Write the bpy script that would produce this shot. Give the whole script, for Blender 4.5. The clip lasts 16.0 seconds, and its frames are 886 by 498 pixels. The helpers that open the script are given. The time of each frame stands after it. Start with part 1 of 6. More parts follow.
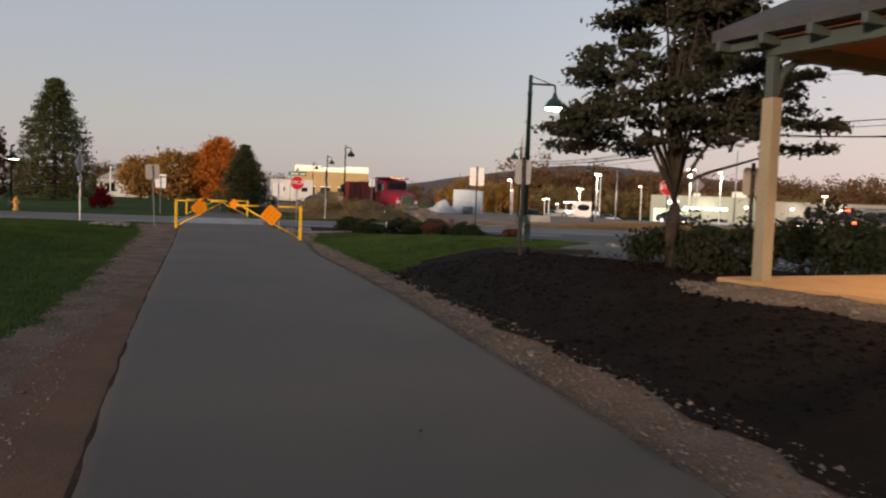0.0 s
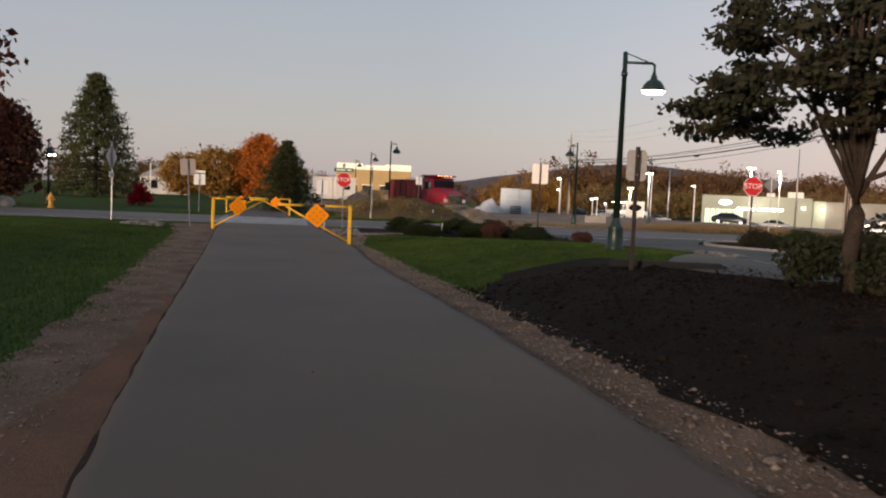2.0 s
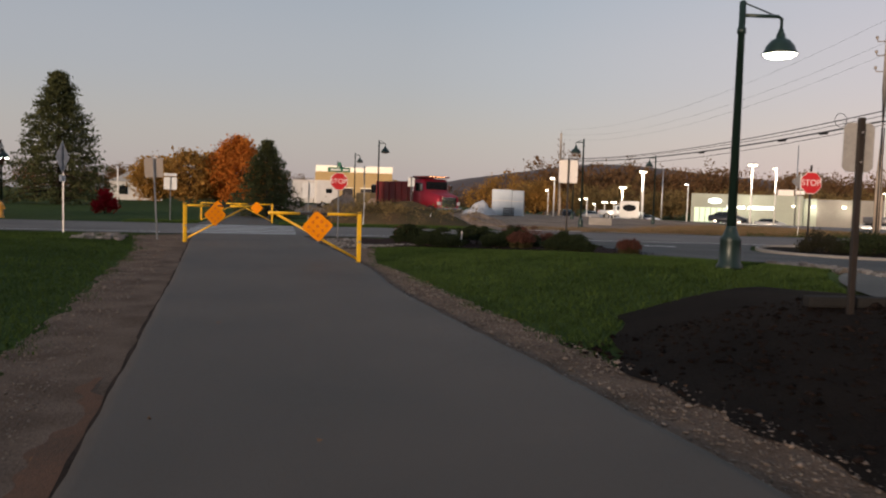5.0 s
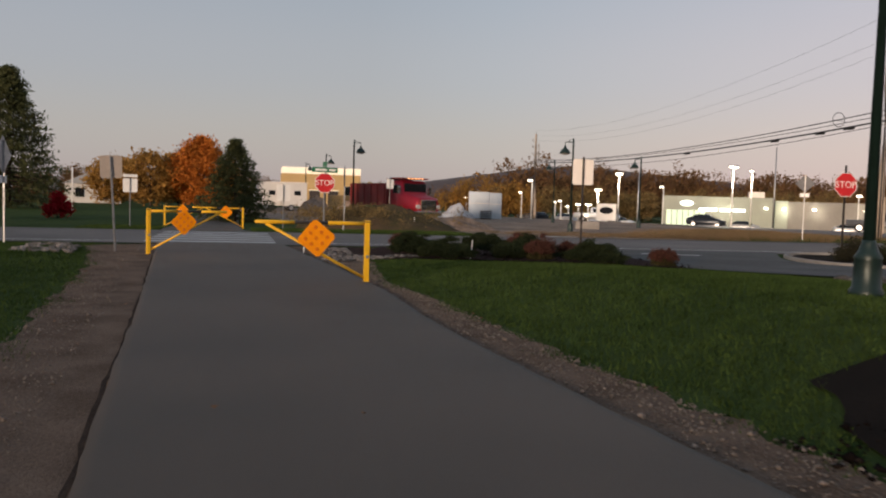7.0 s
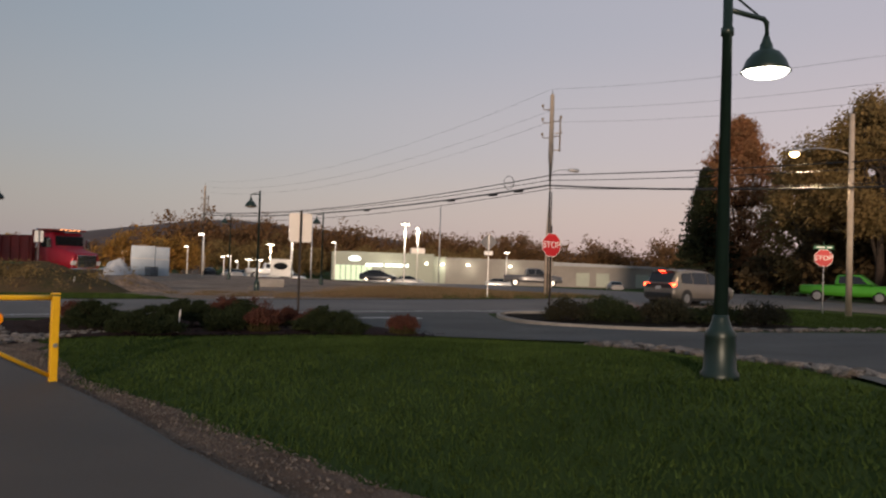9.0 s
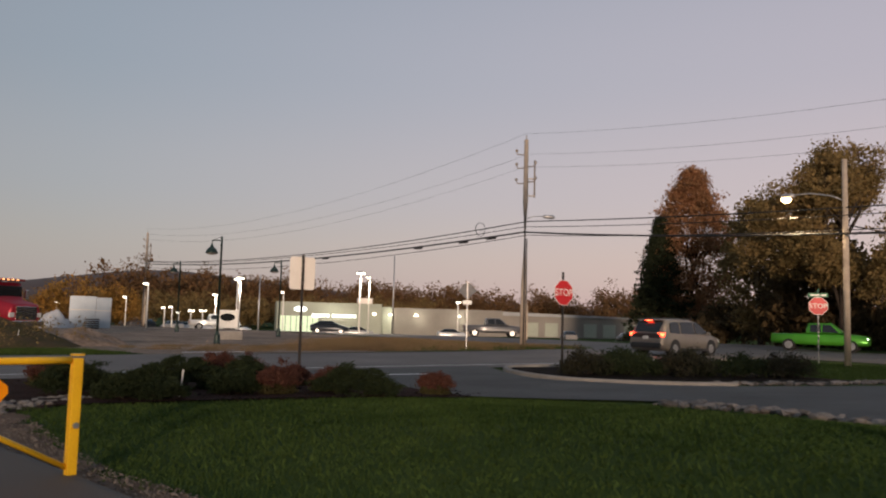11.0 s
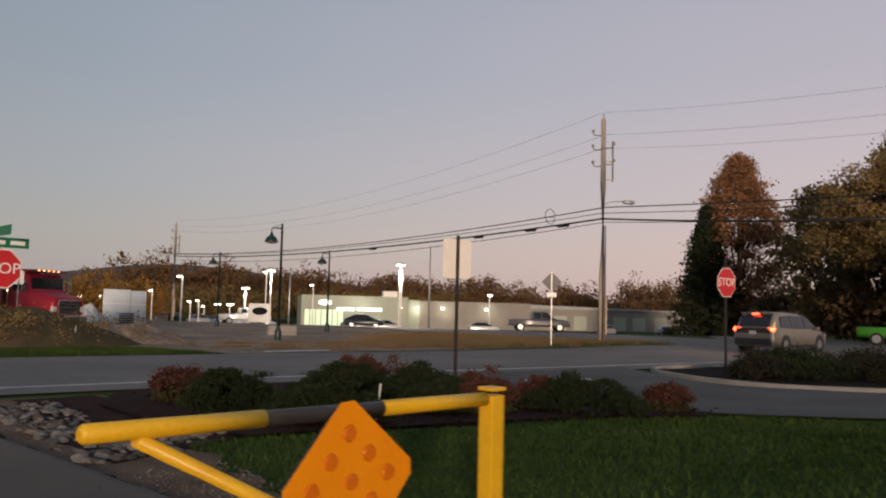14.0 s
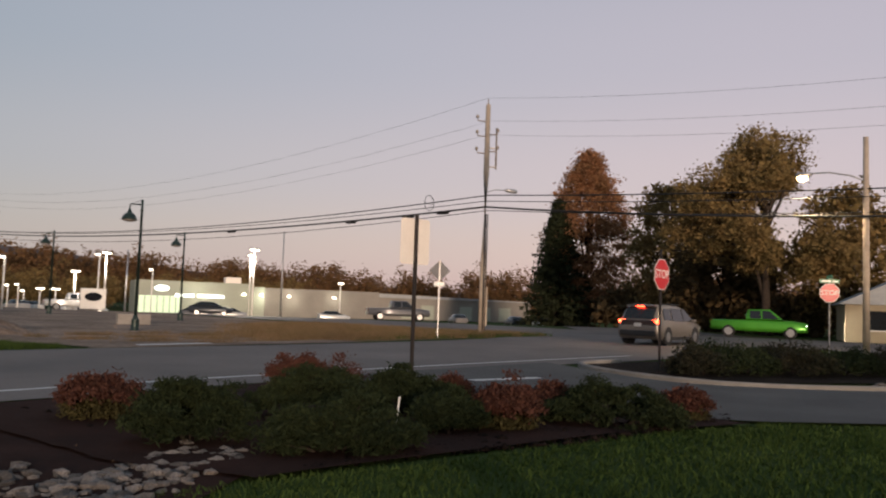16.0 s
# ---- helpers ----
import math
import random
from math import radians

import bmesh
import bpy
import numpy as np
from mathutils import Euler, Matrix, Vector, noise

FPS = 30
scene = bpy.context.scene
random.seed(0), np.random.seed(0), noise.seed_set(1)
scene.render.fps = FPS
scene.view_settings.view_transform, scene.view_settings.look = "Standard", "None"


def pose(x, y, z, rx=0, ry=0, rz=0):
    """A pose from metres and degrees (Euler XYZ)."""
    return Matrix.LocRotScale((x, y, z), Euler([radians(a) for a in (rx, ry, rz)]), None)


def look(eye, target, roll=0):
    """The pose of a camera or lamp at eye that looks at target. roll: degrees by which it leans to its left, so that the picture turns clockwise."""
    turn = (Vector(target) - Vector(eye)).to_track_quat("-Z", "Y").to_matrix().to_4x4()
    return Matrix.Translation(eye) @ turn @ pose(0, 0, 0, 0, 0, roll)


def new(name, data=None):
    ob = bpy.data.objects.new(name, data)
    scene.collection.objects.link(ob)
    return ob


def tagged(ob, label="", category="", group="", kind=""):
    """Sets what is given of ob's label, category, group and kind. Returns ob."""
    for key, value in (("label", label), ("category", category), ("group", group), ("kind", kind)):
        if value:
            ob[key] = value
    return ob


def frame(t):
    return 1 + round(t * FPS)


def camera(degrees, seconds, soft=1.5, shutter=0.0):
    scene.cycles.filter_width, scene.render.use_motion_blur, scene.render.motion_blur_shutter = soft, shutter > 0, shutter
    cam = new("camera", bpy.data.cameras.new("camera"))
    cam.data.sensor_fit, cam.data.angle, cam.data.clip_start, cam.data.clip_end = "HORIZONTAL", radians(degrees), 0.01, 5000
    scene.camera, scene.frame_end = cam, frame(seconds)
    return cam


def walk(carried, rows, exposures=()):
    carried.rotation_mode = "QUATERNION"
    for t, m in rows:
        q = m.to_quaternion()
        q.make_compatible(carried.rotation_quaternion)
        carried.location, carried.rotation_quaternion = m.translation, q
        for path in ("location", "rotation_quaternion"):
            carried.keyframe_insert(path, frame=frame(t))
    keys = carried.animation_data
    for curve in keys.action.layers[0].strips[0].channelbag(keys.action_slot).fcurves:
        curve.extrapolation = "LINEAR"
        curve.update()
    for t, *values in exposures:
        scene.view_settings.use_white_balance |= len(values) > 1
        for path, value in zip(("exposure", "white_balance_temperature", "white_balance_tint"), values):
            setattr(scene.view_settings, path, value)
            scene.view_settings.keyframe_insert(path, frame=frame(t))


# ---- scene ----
cam = camera(57.9, 16.0, soft=2.1, shutter=0.4)
PATH = [
    (0, (1.172, -5.086, 1.424), (1.62, -3.14, 1.301), 2.2),
    (0.5, (1.166, -4.315, 1.432), (1.553, -2.357, 1.307), 2.7),
    (1, (1.138, -3.556, 1.443), (1.538, -1.601, 1.317), 2.7),
    (1.5, (1.101, -2.769, 1.424), (1.429, -0.801, 1.294), 2.5),
    (2, (1.083, -2.031, 1.406), (1.435, -0.066, 1.276), 2.5),
    (2.5, (0.998, -1.248, 1.388), (1.352, 0.716, 1.256), 2.6),
    (3, (0.963, -0.481, 1.388), (1.333, 1.48, 1.244), 2.2),
    (3.5, (0.87, 0.356, 1.395), (1.252, 2.314, 1.256), 2.1),
    (4, (0.834, 1.088, 1.376), (1.215, 3.047, 1.249), 1.9),
    (6.5, (0.334, 5.0, 1.424), (0.811, 6.939, 1.304), 1.7),
    (7, (0.243, 5.797, 1.415), (0.738, 7.732, 1.3), 1.7),
    (7.5, (0.112, 6.549, 1.424), (0.614, 8.482, 1.31), 1.7),
    (8, (0.049, 7.341, 1.42), (0.616, 9.255, 1.296), 1.0),
    (8.5, (0.068, 8.307, 1.496), (1.054, 10.046, 1.427), 2.2),
    (9, (0.087, 9.046, 1.523), (1.322, 10.619, 1.569), 1.8),
    (11.5, (-0.123, 12.772, 1.442), (1.223, 14.24, 1.62), 1.5),
    (12, (-0.14, 13.597, 1.43), (1.172, 15.096, 1.601), 2.1),
    (12.5, (-0.186, 14.326, 1.419), (1.1, 15.849, 1.582), 2.2),
    (13, (-0.26, 15.127, 1.394), (1.034, 16.644, 1.552), 1.7),
    (13.5, (-0.221, 15.938, 1.442), (1.091, 17.439, 1.599), 1.2),
    (14, (-0.333, 16.713, 1.415), (1.0, 18.196, 1.573), 1.4),
    (14.5, (-0.327, 17.469, 1.405), (1.009, 18.949, 1.558), 1.4),
    (15, (-0.393, 18.187, 1.416), (0.96, 19.652, 1.57), 1.3),
    (15.5, (-0.248, 19.025, 1.395), (1.26, 20.33, 1.546), 1.5),
    (16, (-0.224, 19.723, 1.408), (1.381, 20.908, 1.549), 2.0),
]
walk(cam, [(t, look(eye, target, roll)) for t, eye, target, roll in PATH],
     exposures=[(0, 0.43), (4, 0.34), (6.5, 0.24), (8, 0.3), (9, 0.0), (12.5, 0.0), (15, 0.0), (16, 0.12)])

# ---- light ----
world = bpy.data.worlds.new("dusk_sky")
scene.world = world
world.use_nodes = True
wn, wl = world.node_tree.nodes, world.node_tree.links
wn.clear()
w_out = wn.new("ShaderNodeOutputWorld")
w_sky = wn.new("ShaderNodeTexSky")
w_sky.sky_type = "NISHITA"
w_sky.sun_disc = False
w_sky.sun_elevation = radians(1.5)
w_sky.sun_rotation = radians(223)
w_bg = wn.new("ShaderNodeBackground")
w_bg.inputs["Strength"].default_value = 0.05
wl.new(w_sky.outputs["Color"], w_bg.inputs["Color"])
# the even veil of dusk over the clear sky, pink above the horizon and grey-blue higher up
w_tc = wn.new("ShaderNodeTexCoord")
w_sep = wn.new("ShaderNodeSeparateXYZ")
w_ramp = wn.new("ShaderNodeValToRGB")
w_ramp.color_ramp.interpolation = "EASE"
for pos, col in ((0.0, (0.60, 0.47, 0.455)), (0.06, (0.575, 0.475, 0.48)), (0.16, (0.53, 0.465, 0.51)), (0.30, (0.455, 0.435, 0.50)), (0.55, (0.34, 0.365, 0.44)), (1.0, (0.27, 0.31, 0.385))):
    e = w_ramp.color_ramp.elements[0] if pos == 0.0 else (w_ramp.color_ramp.elements[-1] if pos == 1.0 else w_ramp.color_ramp.elements.new(pos))
    e.position, e.color = pos, (*col, 1)
w_bg2 = wn.new("ShaderNodeBackground")
w_add = wn.new("ShaderNodeAddShader")
wl.new(w_tc.outputs["Generated"], w_sep.inputs[0])
wl.new(w_sep.outputs["Z"], w_ramp.inputs["Fac"])
w_side = wn.new("ShaderNodeMapRange")
for key, val in (("From Min", 0.15), ("From Max", 1.0), ("To Min", 0.63), ("To Max", 0.96)):
    w_side.inputs[key].default_value = val
wl.new(w_sep.outputs["X"], w_side.inputs["Value"])
wl.new(w_side.outputs[0], w_bg2.inputs["Strength"])
w_tint = wn.new("ShaderNodeMix")
w_tint.data_type = "RGBA"
w_tint.inputs["A"].default_value, w_tint.inputs["B"].default_value = (0.84, 0.995, 1.05, 1), (1.03, 0.975, 0.985, 1)
w_fac = wn.new("ShaderNodeMapRange")
w_fac.inputs["From Min"].default_value, w_fac.inputs["From Max"].default_value = 0.3, 0.92
wl.new(w_sep.outputs["X"], w_fac.inputs["Value"])
wl.new(w_fac.outputs[0], w_tint.inputs["Factor"])
w_mul = wn.new("ShaderNodeMix")
w_mul.data_type, w_mul.blend_type = "RGBA", "MULTIPLY"
w_mul.inputs["Factor"].default_value = 1.0
wl.new(w_ramp.outputs["Color"], w_mul.inputs["A"])
wl.new(w_tint.outputs["Result"], w_mul.inputs["B"])
wl.new(w_mul.outputs["Result"], w_bg2.inputs["Color"])
wl.new(w_bg.outputs[0], w_add.inputs[0])
wl.new(w_bg2.outputs[0], w_add.inputs[1])
wl.new(w_add.outputs[0], w_out.inputs["Surface"])

sun = new("sun", bpy.data.lights.new("sun", "SUN"))
sun.data.energy, sun.data.angle, sun.data.color = 3.2, radians(5), (1.0, 0.74, 0.54)
sun.matrix_world = look((-34, -36, 5.0), (0, 0, 0))


# ---- materials ----
def mat(name, base, rough=0.8, metal=0.0, vary=None, scale=8.0, fine=60.0, bump=0.0, bump_scale=None, mix=0.5, island=False, emit=0.0, emit_col=None, piece=0.0, detail=6.0, spec=0.5):
    """A surface: base colour to vary by noise at two scales, with a fine bump."""
    m = bpy.data.materials.new(name)
    m.use_nodes = True
    nt = m.node_tree
    b = nt.nodes["Principled BSDF"]
    b.inputs["Roughness"].default_value = rough
    b.inputs["Metallic"].default_value = metal
    b.inputs["Specular IOR Level"].default_value = spec
    vary = vary or tuple(c * 0.7 for c in base)
    tc = nt.nodes.new("ShaderNodeTexCoord")
    n1, n2 = nt.nodes.new("ShaderNodeTexNoise"), nt.nodes.new("ShaderNodeTexNoise")
    for n, s in ((n1, scale), (n2, fine)):
        n.inputs["Scale"].default_value = s
        n.inputs["Detail"].default_value = detail
        nt.links.new(tc.outputs["Object"], n.inputs["Vector"])
    add = nt.nodes.new("ShaderNodeMath")
    add.operation = "ADD"
    nt.links.new(n1.outputs["Fac"], add.inputs[0])
    nt.links.new(n2.outputs["Fac"], add.inputs[1])
    ramp = nt.nodes.new("ShaderNodeMapRange")
    ramp.inputs["From Min"].default_value, ramp.inputs["From Max"].default_value = 0.72, 1.28
    nt.links.new(add.outputs[0], ramp.inputs["Value"])
    col = nt.nodes.new("ShaderNodeMix")
    col.data_type = "RGBA"
    col.inputs["A"].default_value, col.inputs["B"].default_value = (*base, 1), (*vary, 1)
    nt.links.new(ramp.outputs[0], col.inputs["Factor"])
    out = col.outputs["Result"]
    if island or piece:
        src = nt.nodes.new("ShaderNodeNewGeometry").outputs["Random Per Island"] if island else nt.nodes.new("ShaderNodeObjectInfo").outputs["Random"]
        mr = nt.nodes.new("ShaderNodeMapRange")
        k = piece or 0.35
        mr.inputs["To Min"].default_value, mr.inputs["To Max"].default_value = 1 - k, 1 + k
        nt.links.new(src, mr.inputs["Value"])
        hsv = nt.nodes.new("ShaderNodeHueSaturation")
        nt.links.new(mr.outputs[0], hsv.inputs["Value"])
        nt.links.new(out, hsv.inputs["Color"])
        out = hsv.outputs["Color"]
    nt.links.new(out, b.inputs["Base Color"])
    if bump:
        bp = nt.nodes.new("ShaderNodeBump")
        bp.inputs["Strength"].default_value = bump
        bp.inputs["Distance"].default_value = 0.02
        n3 = nt.nodes.new("ShaderNodeTexNoise")
        n3.inputs["Scale"].default_value = bump_scale or fine
        n3.inputs["Detail"].default_value = 4
        nt.links.new(tc.outputs["Object"], n3.inputs["Vector"])
        nt.links.new(n3.outputs["Fac"], bp.inputs["Height"])
        nt.links.new(bp.outputs[0], b.inputs["Normal"])
    if emit:
        b.inputs["Emission Color"].default_value = (*(emit_col or base), 1)
        b.inputs["Emission Strength"].default_value = emit
    return m


M = {}
M["asphalt"] = mat("asphalt", (0.118, 0.083, 0.061), 0.7, vary=(0.062, 0.047, 0.036), scale=0.35, fine=90, bump=0.5, bump_scale=160, spec=0.5)
M["road"] = mat("road_asphalt", (0.205, 0.174, 0.156), 0.7, vary=(0.1, 0.086, 0.078), scale=0.25, fine=60, bump=0.3, bump_scale=120, spec=0.2)
M["grass"] = mat("grass_ground", (0.058, 0.086, 0.024), 0.95, vary=(0.03, 0.05, 0.014), scale=0.45, fine=35, bump=1.0, bump_scale=60, spec=0.06)
M["blade"] = mat("grass_blade", (0.062, 0.096, 0.024), 0.8, vary=(0.024, 0.045, 0.011), scale=0.4, fine=2.5, island=True, piece=0.28, spec=0.06)
M["dry"] = mat("dry_grass", (0.28, 0.175, 0.095), 0.95, vary=(0.12, 0.115, 0.05), scale=0.35, fine=8, bump=1.0, bump_scale=20, spec=0.06)
M["gravel"] = mat("gravel_soil", (0.225, 0.158, 0.12), 0.95, vary=(0.1, 0.067, 0.048), scale=1.6, fine=45, bump=1.0, bump_scale=70, spec=0.06)
M["red_soil"] = mat("red_soil", (0.205, 0.108, 0.07), 0.95, vary=(0.12, 0.078, 0.057), scale=1.3, fine=50, bump=1.0, bump_scale=80, spec=0.06)
M["pebble"] = mat("pebble", (0.235, 0.188, 0.155), 0.9, vary=(0.105, 0.08, 0.066), scale=3, fine=40, island=True, piece=0.4)
M["mulch"] = mat("dark_mulch", (0.019, 0.0135, 0.0105), 0.95, vary=(0.008, 0.006, 0.005), scale=1.5, fine=40, bump=1.0, bump_scale=50, spec=0.06)
M["chip"] = mat("mulch_chip", (0.016, 0.011, 0.009), 0.9, vary=(0.007, 0.005, 0.0045), scale=3, fine=40, island=True, piece=0.6, spec=0.06)
M["red_mulch"] = mat("red_brown_mulch", (0.052, 0.026, 0.021), 0.95, vary=(0.024, 0.014, 0.012), scale=1.5, fine=40, bump=1.0, bump_scale=50, spec=0.06)
# soil darkened to carry the shadow line at the trail's edge
M["crack"] = mat("edge_shade_soil", (0.075, 0.05, 0.038), 0.95, vary=(0.028, 0.02, 0.016), scale=2.0, fine=30, bump=1.0, bump_scale=50, spec=0.06)
M["rock"] = mat("river_rock", (0.27, 0.235, 0.21), 0.8, vary=(0.06, 0.052, 0.047), scale=4, fine=30, bump=0.7, piece=0.6)
M["dirt"] = mat("construction_dirt", (0.38, 0.28, 0.215), 0.95, vary=(0.15, 0.108, 0.08), scale=0.35, fine=4, bump=1.0, bump_scale=12, spec=0.06)
M["mound"] = mat("mound_soil", (0.12, 0.075, 0.045), 0.95, vary=(0.06, 0.055, 0.025), scale=0.8, fine=8, bump=1.0, bump_scale=10, spec=0.06)
M["driveway"] = mat("driveway_asphalt", (0.125, 0.122, 0.118), 0.9, vary=(0.07, 0.068, 0.066), scale=0.5, fine=80, bump=0.4, bump_scale=140, spec=0.2)
M["kerb"] = mat("kerb_concrete", (0.28, 0.26, 0.24), 0.85, vary=(0.18, 0.165, 0.15), scale=2, fine=50, bump=0.3)
M["white_paint"] = mat("road_paint", (0.72, 0.70, 0.68), 0.7, vary=(0.5, 0.48, 0.46), scale=3, fine=40)
M["yellow"] = mat("yellow_paint", (0.86, 0.50, 0.014), 0.42, vary=(0.74, 0.40, 0.011), scale=4, fine=60, bump=0.08)
M["black"] = mat("black_paint", (0.025, 0.022, 0.022), 0.45, vary=(0.05, 0.045, 0.045), scale=6, fine=60)
M["orange"] = mat("orange_sheet", (0.92, 0.31, 0.006), 0.6, vary=(0.84, 0.265, 0.005), scale=6, fine=60, spec=0.1)
M["button"] = mat("amber_reflector", (0.74, 0.185, 0.006), 0.3, vary=(0.64, 0.14, 0.006))
M["steel"] = mat("galvanised_steel", (0.42, 0.42, 0.43), 0.45, 0.7, vary=(0.3, 0.3, 0.31), scale=6, fine=40)
M["alu"] = mat("sign_back_aluminium", (0.80, 0.74, 0.68), 0.6, 0.0, vary=(0.7, 0.65, 0.6), scale=3, fine=40)
M["sign_beige"] = mat("faded_sign_back", (0.33, 0.28, 0.24), 0.7, vary=(0.27, 0.23, 0.2), scale=3, fine=30)
M["sign_grey"] = mat("bare_sign_back", (0.36, 0.35, 0.34), 0.55, vary=(0.28, 0.275, 0.27), scale=3, fine=30)
M["sign_white"] = mat("white_sheet", (0.78, 0.77, 0.74), 0.5, vary=(0.66, 0.65, 0.63), scale=3, fine=30)
M["sign_red"] = mat("red_sheet", (0.55, 0.02, 0.025), 0.4, vary=(0.45, 0.015, 0.02), scale=4, fine=30)
M["sign_green"] = mat("green_sheet", (0.01, 0.16, 0.07), 0.4, vary=(0.008, 0.12, 0.05))
M["brown_post"] = mat("brown_post", (0.026, 0.019, 0.016), 0.6, vary=(0.016, 0.012, 0.01), scale=5, fine=60)
M["lamp_green"] = mat("dark_green_paint", (0.014, 0.032, 0.028), 0.4, 0.2, vary=(0.009, 0.02, 0.018), scale=5, fine=50)
M["lamp_glow"] = mat("lamp_lens", (1.0, 0.95, 0.85), 0.5, emit=12.0, emit_col=(1.0, 0.93, 0.78))
M["lot_glow"] = mat("lot_lamp_lens", (1.0, 0.93, 0.82), 0.5, emit=7.0, emit_col=(1.0, 0.88, 0.68))
M["wood"] = mat("grey_wood", (0.46, 0.38, 0.31), 0.85, vary=(0.30, 0.25, 0.20), scale=2, fine=25, bump=0.4)
M["bark"] = mat("bark", (0.055, 0.043, 0.036), 0.95, vary=(0.028, 0.022, 0.019), scale=5, fine=30, bump=0.8, spec=0.06)
M["sign_dark"] = mat("weathered_sign_back", (0.13, 0.13, 0.14), 0.6, 0.2, vary=(0.09, 0.09, 0.1), scale=4, fine=30)
M["wire"] = mat("black_cable", (0.012, 0.012, 0.014), 0.6)
M["insul"] = mat("porcelain", (0.25, 0.22, 0.2), 0.4)


def leaves(name, base, vary, k=0.26, thin=0.35):
    """A leaf surface that lets part of the light through."""
    m = mat(name, base, 0.75, vary=vary, scale=0.6, fine=9, island=True, piece=k, spec=0.1)
    nt = m.node_tree
    b = nt.nodes["Principled BSDF"]
    tr, mx = nt.nodes.new("ShaderNodeBsdfTranslucent"), nt.nodes.new("ShaderNodeMixShader")
    mx.inputs[0].default_value = thin
    nt.links.new(b.inputs["Base Color"].links[0].from_socket, tr.inputs["Color"])
    nt.links.new(b.outputs[0], mx.inputs[1])
    nt.links.new(tr.outputs[0], mx.inputs[2])
    nt.links.new(mx.outputs[0], nt.nodes["Material Output"].inputs["Surface"])
    return m


M["leaf_purple"] = leaves("purple_leaf", (0.044, 0.037, 0.024), (0.027, 0.033, 0.019))
M["leaf_conifer"] = leaves("conifer_needles", (0.095, 0.098, 0.04), (0.05, 0.06, 0.026))
M["leaf_dark"] = leaves("dark_needles", (0.036, 0.042, 0.022), (0.02, 0.026, 0.013))
M["leaf_under"] = leaves("understorey_leaf", (0.13, 0.085, 0.042), (0.065, 0.05, 0.026))
M["leaf_orange"] = leaves("orange_leaf", (0.52, 0.17, 0.028), (0.36, 0.12, 0.022))
M["leaf_yellow"] = leaves("yellow_leaf", (0.37, 0.19, 0.045), (0.21, 0.13, 0.038))
M["leaf_brown"] = leaves("brown_leaf", (0.338, 0.156, 0.081), (0.175, 0.106, 0.053))
M["leaf_red"] = leaves("dark_red_leaf", (0.10, 0.028, 0.022), (0.05, 0.024, 0.016))
M["leaf_maroon"] = leaves("maroon_leaf", (0.10, 0.046, 0.03), (0.055, 0.03, 0.02))
M["straw"] = leaves("dry_straw", (0.29, 0.185, 0.105), (0.15, 0.115, 0.058), 0.3)
M["leaf_scarlet"] = leaves("scarlet_leaf", (0.36, 0.012, 0.022), (0.24, 0.01, 0.015))
M["leaf_mum"] = leaves("sedum_flower", (0.125, 0.05, 0.036), (0.07, 0.036, 0.026))
M["leaf_stem"] = leaves("sedum_stem", (0.085, 0.072, 0.03), (0.05, 0.046, 0.02))
M["leaf_jun"] = leaves("juniper", (0.040, 0.052, 0.022), (0.018, 0.026, 0.012))
M["leaf_olive"] = leaves("olive_leaf", (0.270, 0.176, 0.074), (0.135, 0.108, 0.046))
M["leaf_woods"] = leaves("autumn_woods", (0.20, 0.102, 0.05), (0.11, 0.075, 0.036), 0.14)
M["hill"] = mat("far_hill", (0.085, 0.062, 0.062), 1.0, vary=(0.06, 0.046, 0.048), scale=0.02, fine=0.15)


# ---- building helpers ----
def mesh_ob(name, bm, material, smooth=False):
    me = bpy.data.meshes.new(name)
    bm.to_mesh(me)
    bm.free()
    me.materials.append(material)
    if smooth:
        me.polygons.foreach_set("use_smooth", [True] * len(me.polygons))
    return me


def part(name, bm, material, parent, label="", smooth=False, at=None):
    ob = new(name, mesh_ob(name, bm, material, smooth))
    ob.parent = parent
    if at is not None:
        ob.matrix_basis = at
    return tagged(ob, label) if label else ob


def thing(name, m, label, category, group="", kind=""):
    ob = new(name)
    ob.empty_display_size = 0.2
    ob.matrix_basis = m
    return tagged(ob, label, category, group, kind)


def solo(name, bm, material, label, category, group="", kind="", m=None, smooth=False):
    ob = new(name, mesh_ob(name, bm, material, smooth))
    if m is not None:
        ob.matrix_basis = m
    return tagged(ob, label, category, group, kind)


def box(bm, c, s, bevel=0.0, rz=0.0, seg=2):
    r = bmesh.ops.create_cube(bm, size=1.0)
    vs = r["verts"]
    bmesh.ops.transform(bm, matrix=Matrix.Translation(c) @ Matrix.Rotation(radians(rz), 4, "Z") @ Matrix.Diagonal((*s, 1)), verts=vs)
    if bevel:
        es = list({e for v in vs for e in v.link_edges})
        bmesh.ops.bevel(bm, geom=es, offset=bevel, segments=seg, affect="EDGES", profile=0.6)
    return bm


def rod(bm, a, b, r0, r1=None, n=10, caps=True):
    a, b = Vector(a), Vector(b)
    r1 = r0 if r1 is None else r1
    q = (b - a).to_track_quat("Z", "Y").to_matrix()
    rings = []
    for p, r in ((a, r0), (b, r1)):
        rings.append([bm.verts.new(p + q @ Vector((r * math.cos(2 * math.pi * i / n), r * math.sin(2 * math.pi * i / n), 0))) for i in range(n)])
    for i in range(n):
        f = bm.faces.new((rings[0][i], rings[0][(i + 1) % n], rings[1][(i + 1) % n], rings[1][i]))
        f.smooth = True
    if caps:
        bm.faces.new(rings[0][::-1])
        bm.faces.new(rings[1])
    return bm


